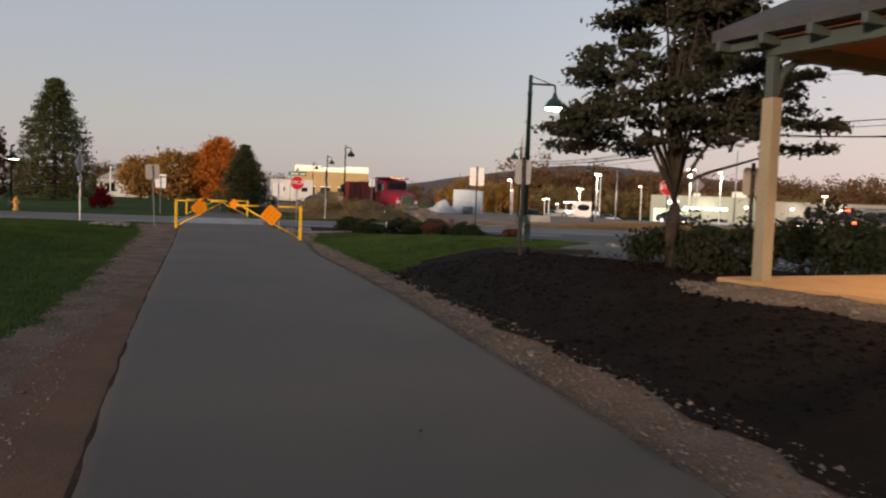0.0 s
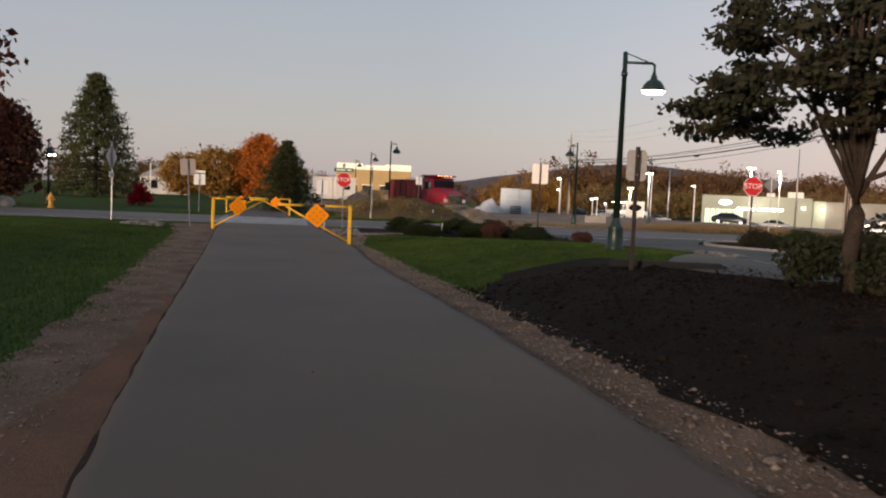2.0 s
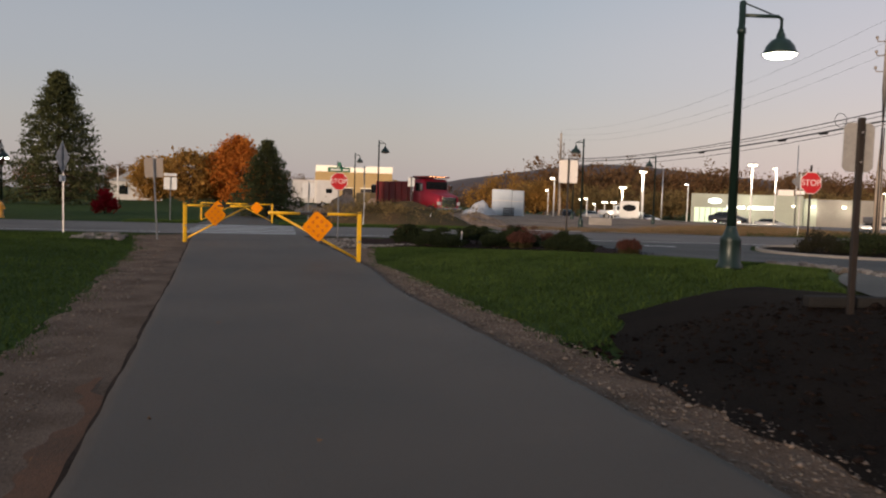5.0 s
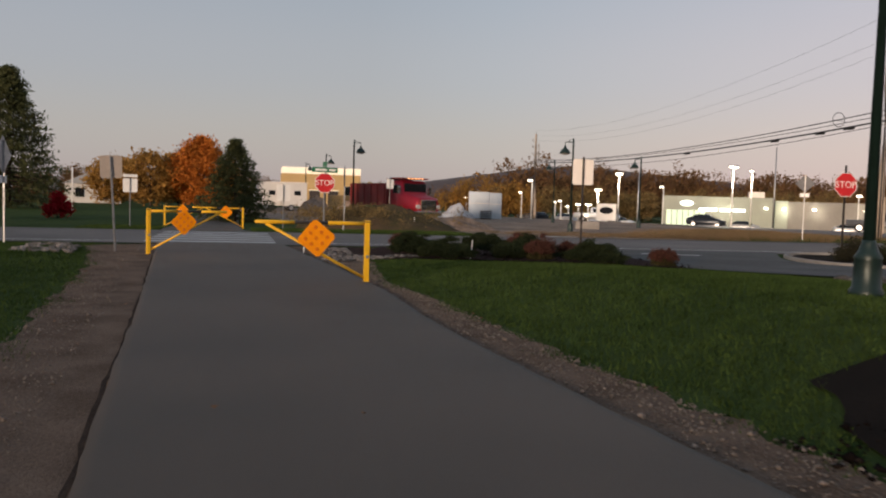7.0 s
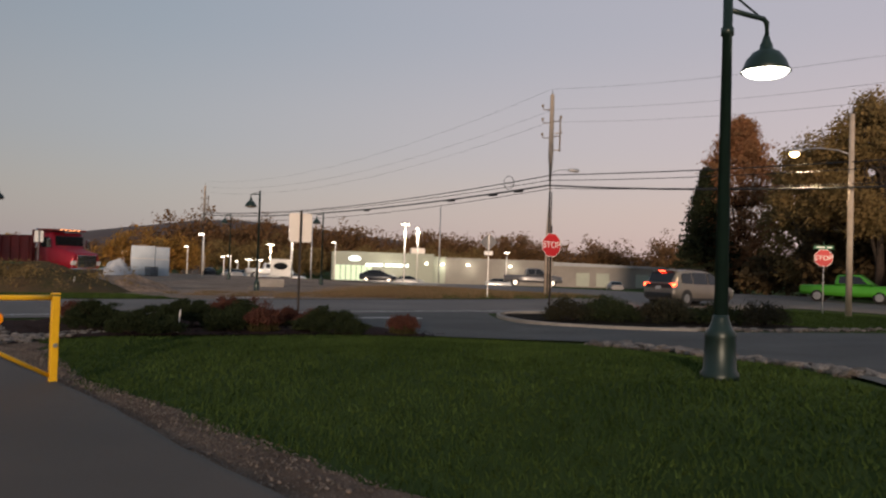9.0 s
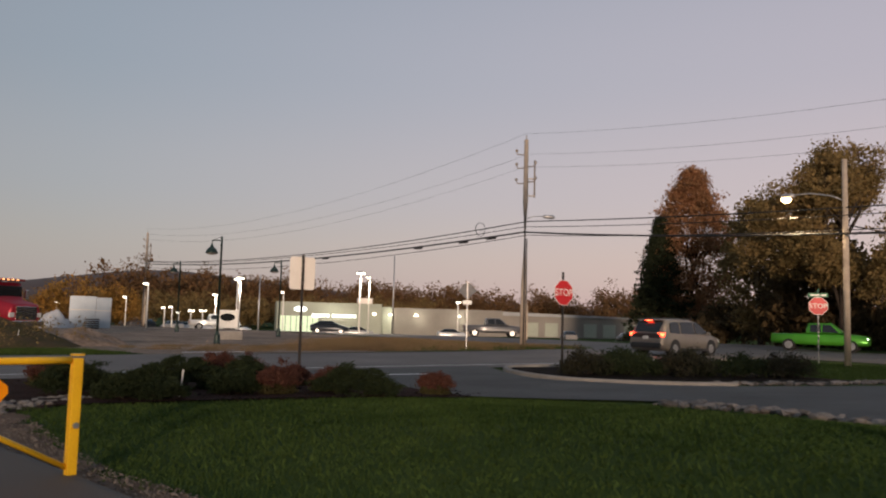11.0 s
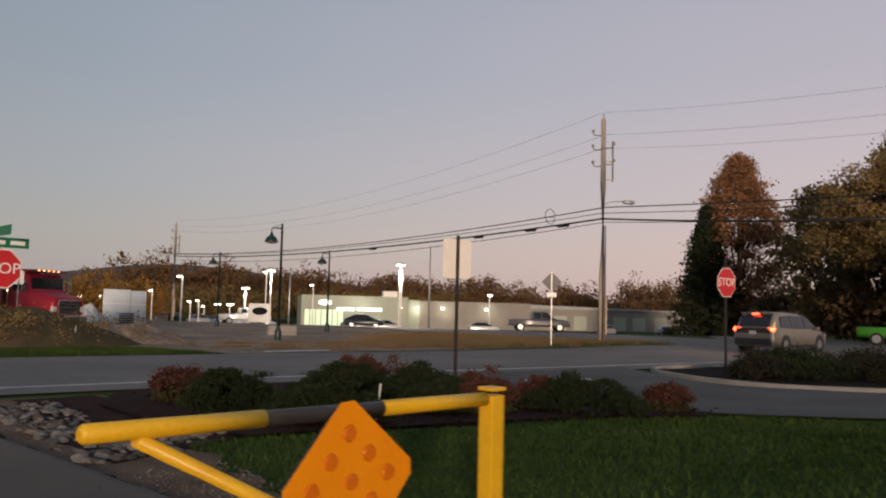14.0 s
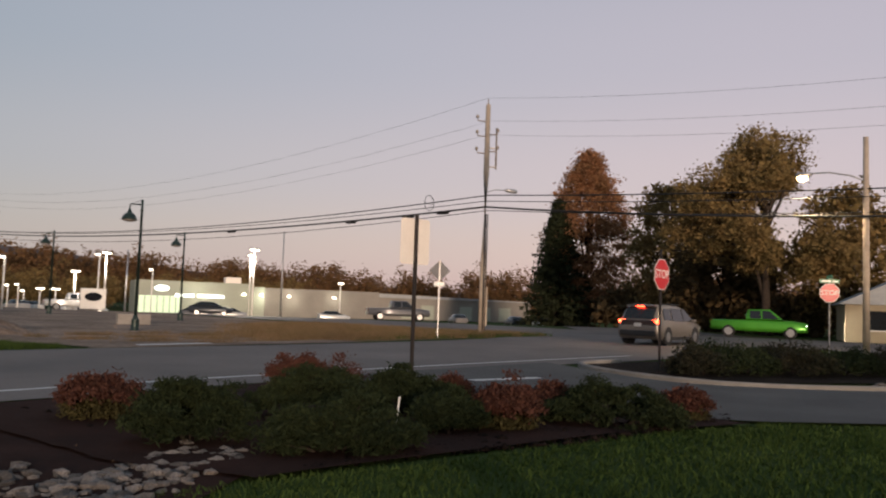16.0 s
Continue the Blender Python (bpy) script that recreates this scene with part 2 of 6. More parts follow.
def tube(bm, pts, rs, n=8):
    """A round tube along points with a radius at each."""
    pts = [Vector(p) for p in pts]
    rings = []
    for i, p in enumerate(pts):
        d = (pts[min(i + 1, len(pts) - 1)] - pts[max(i - 1, 0)]).normalized()
        q = d.to_track_quat("Z", "Y").to_matrix()
        r = rs[i] if hasattr(rs, "__len__") else rs
        rings.append([bm.verts.new(p + q @ Vector((r * math.cos(2 * math.pi * k / n), r * math.sin(2 * math.pi * k / n), 0))) for k in range(n)])
    for a, b in zip(rings, rings[1:]):
        for k in range(n):
            f = bm.faces.new((a[k], a[(k + 1) % n], b[(k + 1) % n], b[k]))
            f.smooth = True
    bm.faces.new(rings[0][::-1])
    bm.faces.new(rings[-1])
    return bm


def lathe(bm, prof, n=20, c=(0, 0, 0)):
    """A turned shape: profile of (radius, height)."""
    rings = [[bm.verts.new((c[0] + r * math.cos(2 * math.pi * k / n), c[1] + r * math.sin(2 * math.pi * k / n), c[2] + z)) for k in range(n)] for r, z in prof]
    for a, b in zip(rings, rings[1:]):
        for k in range(n):
            f = bm.faces.new((a[k], a[(k + 1) % n], b[(k + 1) % n], b[k]))
            f.smooth = True
    bm.faces.new(rings[0][::-1])
    bm.faces.new(rings[-1])
    return bm


def prism(bm, pts, y0, y1):
    """A plate: outline points (x, z) drawn out from y0 to y1."""
    a = [bm.verts.new((x, y0, z)) for x, z in pts]
    b = [bm.verts.new((x, y1, z)) for x, z in pts]
    bm.faces.new(a)
    bm.faces.new(b[::-1])
    n = len(pts)
    for i in range(n):
        bm.faces.new((a[i], b[i], b[(i + 1) % n], a[(i + 1) % n]))
    bmesh.ops.recalc_face_normals(bm, faces=bm.faces)
    return bm


def np_mesh(name, verts, faces, material):
    """One mesh from arrays: verts (n, 3), faces (m, 3 or 4)."""
    me = bpy.data.meshes.new(name)
    k = faces.shape[1]
    me.vertices.add(len(verts))
    me.vertices.foreach_set("co", verts.astype(np.float32).ravel())
    me.loops.add(faces.size)
    me.loops.foreach_set("vertex_index", faces.astype(np.int32).ravel())
    me.polygons.add(len(faces))
    me.polygons.foreach_set("loop_start", np.arange(0, faces.size, k, dtype=np.int32))
    me.update(calc_edges=True)
    me.validate()
    me.materials.append(material)
    return me


def step(a, b, x):
    k = np.clip((x - a) / (b - a), 0, 1)
    return k * k * (3 - 2 * k)


# ---- the lie of the land ----
def lie(x, y):
    """Height of the ground at a place."""
    x, y = np.asarray(x, float), np.asarray(y, float)
    right = 0.46 * step(3.3, 6.3, x) * (1 - step(13.5, 23.5, y)) * (1 - 0.45 * step(8.6, 12, x)) * (1 - step(20, 30, x))
    left = 0.22 * step(-2.2, -6, x) * (1 - step(21, 29, y)) * (1 - step(-60, -90, x))
    lawn = 0.10 * step(2.9, 4.5, x) * (1 - step(7.5, 11, x)) * step(15, 19, y) * (1 - step(22, 27, y))
    d = np.hypot(x, y)
    far = -1.5 * step(80, 140, d) * step(20, 60, x)
    return right + left + lawn + far - 0.10 * step(38.5, 46, y) * (1 - step(60, 90, y))


def H(x, y):
    return float(lie(x, y))


def terrain():
    def axis(lo, hi, s, reach):
        mid = list(np.arange(lo, hi + 1e-6, s))
        up, dn, g = [], [], s
        v = hi
        while v < reach:
            g *= 1.35
            v += g
            up.append(v)
        g, v = s, lo
        while v > -reach:
            g *= 1.35
            v -= g
            dn.append(v)
        return np.array(dn[::-1] + mid + up)
    xs, ys = axis(-10, 26, 0.3, 2500), axis(-8, 46, 0.3, 2500)
    X, Y = np.meshgrid(xs, ys)
    Z = lie(X, Y) - 0.012
    v = np.stack([X.ravel(), Y.ravel(), Z.ravel()], 1)
    nx, ny = len(xs), len(ys)
    i = (np.arange(ny - 1)[:, None] * nx + np.arange(nx - 1)[None, :]).ravel()
    me = np_mesh("ground", v, np.stack([i, i + 1, i + nx + 1, i + nx], 1), M["grass"])
    me.polygons.foreach_set("use_smooth", [True] * len(me.polygons))
    return tagged(new("ground", me), "wide mown lawn and verge ground in dusk light", "ground", kind="structure")


def spline(pts, n):
    """n points evenly along a smooth curve through the given ones."""
    p = np.array(pts, float)
    if len(p) == 2:
        return p[0] + (p[1] - p[0]) * np.linspace(0, 1, n)[:, None]
    q = np.vstack([2 * p[0] - p[1], p, 2 * p[-1] - p[-2]])
    out = []
    for u in np.linspace(0, len(p) - 1 - 1e-9, n):
        i, f = int(u), u - int(u)
        a, b, c, d = q[i], q[i + 1], q[i + 2], q[i + 3]
        out.append(0.5 * (2 * b + (c - a) * f + (2 * a - 5 * b + 4 * c - d) * f * f + (3 * b - a - 3 * c + d) * f ** 3))
    return np.array(out)


def ribbon(name, left, right, material, off, label, category, nl=60, nw=8, wob=0.0, skirt=0.0):
    """A strip of ground between two curves, laid over the terrain."""
    L, R = spline(left, nl), spline(right, nl)
    if wob:
        for S in (L, R):
            for k in range(nl):
                S[k, 0] += wob * noise.noise((S[k, 0] * 0.9, S[k, 1] * 1.7, off * 50)) + 0.5 * wob * noise.noise((S[k, 0] * 3, S[k, 1] * 5, off * 90))
    w = np.concatenate([[0, 0.008], np.linspace(0.03, 0.97, nw - 4), [0.992, 1]])[None, :, None] if skirt else np.linspace(0, 1, nw)[None, :, None]
    P = L[:, None, :] * (1 - w) + R[:, None, :] * w
    Z = lie(P[..., 0], P[..., 1]) + off
    if skirt:
        Z[:, 0] -= skirt
        Z[:, -1] -= skirt
    v = np.concatenate([P, Z[..., None]], 2).reshape(-1, 3)
    i = (np.arange(nl - 1)[:, None] * nw + np.arange(nw - 1)[None, :]).ravel()
    me = np_mesh(name, v, np.stack([i, i + 1, i + nw + 1, i + nw], 1), material)
    me.polygons.foreach_set("use_smooth", [True] * len(me.polygons))
    return tagged(new(name, me), label, category, kind="structure")


terrain()

# ---- paths, beds and roads ----
TRAIL_L = [(0.95, -8), (0.35, -1.23), (-0.29, 6.33), (-1.05, 17.2), (-1.72, 25.8), (-2.05, 30.2)]
TRAIL_R = [(3.62, -8), (3.42, -1.6), (3.06, 6.7), (2.52, 14), (2.42, 19.5), (1.55, 30.2)]
SHOULDER_L = [(-0.75, -8), (-0.85, -1.2), (-1.1, 6.3), (-1.9, 15.5), (-2.45, 22), (-3.6, 29)]
SHOULDER_R = [(4.35, -8), (4.15, -1.6), (3.78, 6.7), (3.3, 12), (2.95, 17.5), (2.7, 19.5), (3.2, 24), (4.3, 29.6)]
ribbon("shoulder_soil", [(x - 0.1, y) for x, y in SHOULDER_L], [(x + 0.35, y) for x, y in TRAIL_L], M["gravel"], 0.004, "gravel and soil shoulder beside the asphalt trail", "shoulder", nl=160, nw=8, wob=0.22)
ribbon("shoulder_red", [(0.0, -8), (-0.45, -1.2), (-0.5, 3.0), (-0.45, 5.5), (-0.52, 7.5), (-0.6, 8.8)], [(1.2, -8), (0.6, -1.2), (0.2, 3.0), (-0.1, 5.5), (-0.35, 7.5), (-0.54, 8.8)], M["red_soil"], 0.009, "strip of reddish soil along the trail edge", "shoulder", nl=200, nw=6, wob=0.16)
ribbon("shoulder_gravel", [(x - 0.3, y) for x, y in TRAIL_R[:5]] + [(2.0, 25), (1.5, 29.8)], SHOULDER_R, M["gravel"], 0.005, "gravel shoulder between trail and planting", "shoulder", nl=160, nw=8, wob=0.2)
trail = ribbon("trail", TRAIL_L, TRAIL_R, M["asphalt"], 0.035, "dark asphalt trail with crumbling soft edges", "path", nl=220, nw=14, wob=0.03, skirt=0.045)
# dark strip paints the shadow below the edge step, along with the crack
ribbon("edge_crack_shade", [(x - 0.008, y) for x, y in TRAIL_L], [(x + 0.03, y) for x, y in TRAIL_L], M["crack"], 0.018, "crumbled crack at the trail edge with its shadow line painted dark", "path", nl=220, nw=3, wob=0.03)
far_trail = ribbon("far_trail", [(-2.75, 39.2), (-2.9, 46), (-2.6, 80), (-2.3, 110)], [(0.75, 39.2), (0.3, 46), (0.2, 80), (0.1, 110)], M["asphalt"], 0.03, "asphalt trail going on beyond the crossing", "path", nl=40, nw=6)
road = ribbon("road", [(-400, 33), (-60, 30.6), (-20, 30.2), (0, 30.15), (10.5, 30.1), (18.2, 29.4), (24, 28.8), (33, 29.2), (52, 31)],
              [(-400, 46), (-60, 41), (-20, 39.6), (0, 39.2), (12, 38.9), (20, 38.6), (30, 39.4), (40, 43.5), (54, 47)], M["road"], 0.02, "two-lane asphalt road crossing the trail", "road", nl=120, nw=16)
main_road = ribbon("main_road", [(37.5, -200), (38, -20), (38.6, 20), (39, 40), (40.5, 80), (41, 140), (30, 300)], [(52, -200), (52.5, -20), (54, 20), (56, 40), (55, 80), (54, 140), (44, 300)], M["road"], 0.026, "wide grey asphalt main road", "road", nl=90, nw=8)
side_road = ribbon("side_road", [(53, 33), (65, 42), (85, 52), (130, 70)], [(53, 46), (62, 52), (82, 64), (128, 84)], M["road"], 0.032, "asphalt side road on the far side of the main road", "road", nl=30, nw=6)
driveway = ribbon("driveway", [(7.6, 7.7), (6.8, 9.2), (8.0, 11.9), (11.0, 15.2), (12.6, 17.9), (12.7, 20.0), (11.5, 21.8), (10.6, 23.4), (10.7, 26.5), (10.3, 30.3)],
                  [(30, 7.7), (30, 9.5), (29, 12.5), (27, 16.2), (22.5, 18.6), (20.0, 20.2), (17.9, 21.8), (16.4, 23.8), (15.9, 26.0), (18.4, 30.0)], M["driveway"], 0.028, "asphalt driveway and car park beside the trail", "driveway", nl=80, nw=16)
dirt = ribbon("construction_ground", [(11.2, 39.0), (10.8, 43), (7, 52), (2, 66), (0, 90), (2, 130)], [(21.5, 39.0), (22.5, 44), (30, 52), (38, 62), (39, 90), (39, 130)], M["dirt"], 0.022, "bare dusty soil of the building site", "ground", nl=60, nw=14, wob=0.6)
verge = ribbon("dry_verge", [(19.5, 39.2), (21.5, 44), (30.5, 54), (38, 70)], [(30, 40.0), (36.5, 44.5), (38.3, 52), (39.5, 74)], M["dry"], 0.012, "dry brown grass verge beside the road", "ground", nl=40, nw=10, wob=0.8)
mulch = ribbon("mulch_bed", [(4.3, -8), (4.05, -1.6), (3.75, 4.4), (3.6, 7.5), (3.65, 9.2), (4.5, 10.9)], [(9.6, -8), (9.3, -1.6), (8.9, 4), (8.6, 8), (7.6, 9.6), (6.4, 11.1)], M["mulch"], 0.016, "planting bed covered in dark brown mulch", "bed", nl=90, nw=18, wob=0.14)
hedge_bed = ribbon("hedge_bed", [(8.5, 4.9), (8.4, 7.75)], [(13.5, 5.9), (13.5, 7.75)], M["mulch"], 0.02, "strip of dark mulch under the hedge", "bed", nl=12, nw=12)
bed2 = ribbon("shrub_bed", [(3.9, 24.45), (3.6, 26.0), (3.8, 28.3), (4.6, 29.95)], [(10.5, 22.65), (10.85, 24.3), (10.85, 27), (10.5, 30.0)], M["red_mulch"], 0.034, "planting bed with dark mulch under low shrubs", "bed", nl=40, nw=18, wob=0.12)
ribbon("rock_bed_soil", [(2.3, 24.0), (2.4, 26), (2.9, 29.5)], [(3.7, 24.5), (4.7, 25.5), (4.1, 29.6)], M["red_mulch"], 0.0095, "dark red-brown soil under and between the river rocks", "bed", nl=40, nw=10, wob=0.15)
bed3 = ribbon("island_bed", [(16.1, 25.2), (17.0, 27.3), (18.6, 29.1)], [(23.4, 19.9), (24.6, 22.9), (25.2, 27.8)], M["mulch"], 0.03, "mulched planting island at the driveway mouth", "bed", nl=30, nw=14)

# crossing bars and lane lines
for k in range(6):
    y = 31.0 + k * 1.3
    ribbon("crosswalk_bar", [(-2.5, y), (-2.5, y + 0.5)], [(1.35, y), (1.35, y + 0.5)], M["white_paint"], 0.026, "worn white painted crosswalk bar", "road marking", nl=3, nw=8)
ribbon("edge_line", [(2.6, 31.15), (10, 31.05), (18, 30.55), (24, 30.0)], [(2.6, 31.29), (10, 31.19), (18, 30.69), (24, 30.14)], M["white_paint"], 0.027, "white painted edge line on the road", "road marking", nl=30, nw=3)
ribbon("edge_line", [(-60, 31.4), (-20, 31.0), (-3.2, 30.95)], [(-60, 31.54), (-20, 31.14), (-3.2, 31.09)], M["white_paint"], 0.027, "white painted edge line on the road", "road marking", nl=30, nw=3)
ribbon("stop_line", [(12.3, 28.1), (14.0, 27.6)], [(12.35, 28.35), (14.05, 27.85)], M["white_paint"], 0.034, "worn white stop line on the driveway", "road marking", nl=8, nw=3)
for k in range(4):
    ribbon("stall_line", [(9.6 + 2.75 * k, 12.0 + 0.35 * k), (10.3 + 2.75 * k, 8.0)], [(9.7 + 2.75 * k, 12.04 + 0.35 * k), (10.4 + 2.75 * k, 8.0)], M["white_paint"], 0.034, "white painted parking stall line", "road marking", nl=8, nw=2)
ribbon("gutter_pan", [(12.6, 39.35), (15.2, 39.5)], [(12.7, 39.75), (15.3, 39.9)], M["sign_white"], 0.05, "pale concrete gutter at the site entrance", "kerb", nl=6, nw=3)


def kerb(pts, label, n=30, w=0.16, h=0.13):
    """A raised kerb with a rounded top edge, swept along a curve."""
    P = spline(pts, n)
    bm = bmesh.new()
    prof = [(-w / 2, -0.05), (-w / 2, h - 0.03), (-w / 2 + 0.03, h), (w / 2 - 0.03, h), (w / 2, h - 0.03), (w / 2, -0.05)]
    rings = []
    for i in range(n):
        d = P[min(i + 1, n - 1)] - P[max(i - 1, 0)]
        d = d / np.hypot(*d)
        z = H(*P[i]) + 0.03
        rings.append([bm.verts.new((P[i][0] + d[1] * o, P[i][1] - d[0] * o, z + v)) for o, v in prof])
    for a, b in zip(rings, rings[1:]):
        for k in range(len(prof) - 1):
            bm.faces.new((a[k], a[k + 1], b[k + 1], b[k]))
    bm.faces.new(rings[0])
    bm.faces.new(rings[-1][::-1])
    bmesh.ops.recalc_face_normals(bm, faces=bm.faces)
    return solo("kerb", bm, M["kerb"], label, "kerb", kind="structure")


kerb([(18.6, 21.6), (17.6, 22.5), (16.2, 24.6), (16.7, 27.0), (18.4, 29.0), (21, 29.1)], "rounded concrete kerb round the planting island", n=50, w=0.13, h=0.07)


# ---- scattered ground cover ----
rng = np.random.default_rng(5)


def scatter_blades(name, x0, x1, y0, y1, n, keep, label, hgt=0.05, material="blade"):
    x, y = rng.uniform(x0, x1, n), rng.uniform(y0, y1, n)
    k = keep(x, y)
    x, y = x[k], y[k]
    n = len(x)
    z = lie(x, y) - 0.012
    a = rng.uniform(0, 2 * np.pi, n)
    hh = hgt * rng.uniform(0.5, 1.25, n)
    w = rng.uniform(0.005, 0.012, n)
    lean = rng.normal(0, 0.5, (n, 2)) * hh[:, None]
    dx, dy = np.cos(a) * w, np.sin(a) * w
    v = np.stack([np.stack([x - dx, y - dy, z], 1), np.stack([x + dx, y + dy, z], 1), np.stack([x + lean[:, 0], y + lean[:, 1], z + hh], 1)], 1).reshape(-1, 3)
    me = np_mesh(name, v, np.arange(3 * n).reshape(-1, 3), M[material])
    return tagged(new(name, me), label, "grass", kind="stuff")


def edge_x(curve, y):
    c = np.array(curve)
    return np.interp(y, c[:, 1], c[:, 0])


def lobes(x, y):
    return 0.12 * np.sin(y * 2.1 + x) + 0.08 * np.sin(y * 5.3) + rng.normal(0, 0.07, len(x))


scatter_blades("lawn_grass", -16, 0, -3, 30, 270000, lambda x, y: (x < edge_x(SHOULDER_L, y) - 0.02 + lobes(x, y)), "short mown green lawn grass")
scatter_blades("lawn_grass", 2.5, 13.5, 9.2, 30, 190000,
               lambda x, y: (x > edge_x(SHOULDER_R, y) + lobes(x, y)) & (x < np.interp(y, [9, 10.2, 11.9, 13.2, 14.6, 17.4, 20, 21.8, 23.4, 25], [6.7, 6.9, 7.9, 8.8, 10.0, 11.6, 12.1, 11.4, 10.5, 10.5]))
               & ~((y < np.interp(x, [3.6, 4.5, 6.4, 7.6, 8.6], [9.3, 10.85, 11.05, 9.8, 8.4])) & (x < 9.4)) & (y < np.interp(x, [2.5, 3.5, 4.2, 5, 7, 8.7, 10.3, 13], [24.9, 24.65, 24.4, 24.0, 23.45, 23.1, 22.7, 22.5])),
               "short mown green lawn grass beside the trail")
scatter_blades("island_grass", 22.5, 36, 12, 29, 60000, lambda x, y: (x > np.interp(y, [12, 19, 20.2, 23, 28], [25.5, 25.0, 23.3, 24.4, 25.0]) + lobes(x, y)) & (y < 28.5), "mown green grass on the traffic island", 0.09)
scatter_blades("verge_grass", -6, 11.5, 39.6, 45, 60000, lambda x, y: (x < 10.8 + lobes(x, y)) & ~((x > -2.9) & (x < 0.8)), "green verge grass beyond the road", 0.12)
scatter_blades("verge_grass", 22, 37.5, 40, 48, 26000, lambda x, y: (rng.uniform(0, 1, len(x)) < (x - 22) / 13), "short green grass among the dry verge", 0.24)
scatter_blades("dry_grass", 20, 36.5, 40, 56, 90000, lambda x, y: (x > np.interp(y, [39, 44, 54], [20, 22, 31]) - 3.5 * rng.uniform(0, 1, len(x)) ** 2 + 8 * lobes(x, y)) & (x < 37) & (y > 40 + 0.8 * np.sin(x * 1.3) ** 2), "tall dry brown verge grass", 0.3, "straw")
scatter_blades("dry_grass", 13, 24, 40.2, 48, 40000, lambda x, y: (np.sin(x * 1.9 + y) + np.sin(y * 2.7 - x * 0.8) + rng.normal(0, 0.5, len(x)) > 1.1 - 0.09 * (x - 13)), "thin tufts of dry grass on the site edge", 0.16, "straw")


def scatter_stones(name, n, place, size, label, material):
    """Small broken stones, each an eight-sided lump, in one mesh."""
    x, y = place(n)
    n = len(x)
    z = lie(x, y)
    base = np.array([(1, 0, 0), (-1, 0, 0), (0, 1, 0), (0, -1, 0), (0, 0, 1), (0, 0, -1)], float)
    tri = np.array([(0, 2, 4), (2, 1, 4), (1, 3, 4), (3, 0, 4), (2, 0, 5), (1, 2, 5), (3, 1, 5), (0, 3, 5)])
    s = size * np.exp(rng.normal(0, 0.45, n))
    j = base[None] * (1 + rng.normal(0, 0.28, (n, 6, 1))) * np.stack([s, s * rng.uniform(0.6, 1, n), s * rng.uniform(0.4, 0.75, n)], 1)[:, None, :]
    a = rng.uniform(0, 2 * np.pi, n)
    c, sn = np.cos(a)[:, None], np.sin(a)[:, None]
    v = np.stack([j[..., 0] * c - j[..., 1] * sn + x[:, None], j[..., 0] * sn + j[..., 1] * c + y[:, None], j[..., 2] + (z + 0.012 + s * 0.2)[:, None]], 2).reshape(-1, 3)
    f = (tri[None] + 6 * np.arange(n)[:, None, None]).reshape(-1, 3)
    return tagged(new(name, np_mesh(name, v, f, M[material])), label, "gravel", kind="stuff")


def between(a, b, y0, y1, power=1.0, pad=0.0):
    def f(n):
        y = rng.uniform(y0, y1, n)
        u = rng.uniform(0, 1, n) ** power
        return edge_x(a, y) - pad + (edge_x(b, y) - edge_x(a, y) + 2 * pad) * u, y
    return f


scatter_stones("gravel_stones", 12000, between(TRAIL_R, SHOULDER_R, -2.5, 23.6, 0.9, 0.06), 0.0085, "grey crushed stone along the trail edge", "pebble")
scatter_stones("gravel_stones", 6500, between(SHOULDER_L, [(x - 0.45, y) for x, y in TRAIL_L], -2, 29, 1.0, 0.12), 0.0075, "grey crushed stone and soil crumbs along the trail edge", "pebble")
scatter_stones("mulch_chips", 12000, between([(x - 0.15, y) for x, y in SHOULDER_R], [(x + 4.6, y) for x, y in SHOULDER_R], -1.0, 10.0, 0.8), 0.018, "dark shredded mulch chips", "chip")
scatter_stones("mulch_chips", 5000, lambda n: (lambda x: (x, np.interp(x, [4.4, 5.25, 6.9, 7.6, 9.7, 11.3], [24.4, 24.2, 23.45, 23.2, 23.0, 23.0]) + rng.uniform(0, 1, n) ** 1.5 * 5.5))(rng.uniform(4.4, 11.3, n)), 0.02, "dark shredded mulch chips under the shrubs", "chip")
scatter_stones("dirt_clods", 900, lambda n: (rng.uniform(11.5, 24, n), rng.uniform(39.5, 60, n)), 0.022, "clods and stones on the building site", "dirt")

# river rocks: real stones in beds
rock_meshes = []
for k in range(7):
    bm = bmesh.new()
    bmesh.ops.create_icosphere(bm, subdivisions=1, radius=1.0)
    for v in bm.verts:
        v.co *= 1 + 0.55 * noise.noise(v.co * 1.7 + Vector((k * 7.3, 0, 0)))
        v.co.x *= 1.3
        v.co.z *= 0.55
    rock_meshes.append(mesh_ob("rock", bm, M["rock"]))


def rock_bed(label, spots, smin, smax):
    base = thing("rock_bed", pose(spots[0][0], spots[0][1], H(*spots[0])), label, "rocks")
    inv = base.matrix_basis.inverted()
    for x, y in spots:
        s = smin + (smax - smin) * random.random() ** 1.7
        ob = new("rock", random.choice(rock_meshes))
        ob.parent = base
        ob.matrix_basis = inv @ pose(x, y, H(x, y) + s * 0.3, random.uniform(-15, 15), random.uniform(-15, 15), random.uniform(0, 360)) @ Matrix.Diagonal((s, s, s, 1))


def band(a, b, n, width):
    out = []
    for _ in range(n):
        u = random.random()
        i = min(int(u * (len(a) - 1)), len(a) - 2)
        f = u * (len(a) - 1) - i
        x, y = a[i][0] + (a[i + 1][0] - a[i][0]) * f, a[i][1] + (a[i + 1][1] - a[i][1]) * f
        w = random.uniform(0, 1) * width
        out.append((x + b[0] * w, y + b[1] * w))
    return out


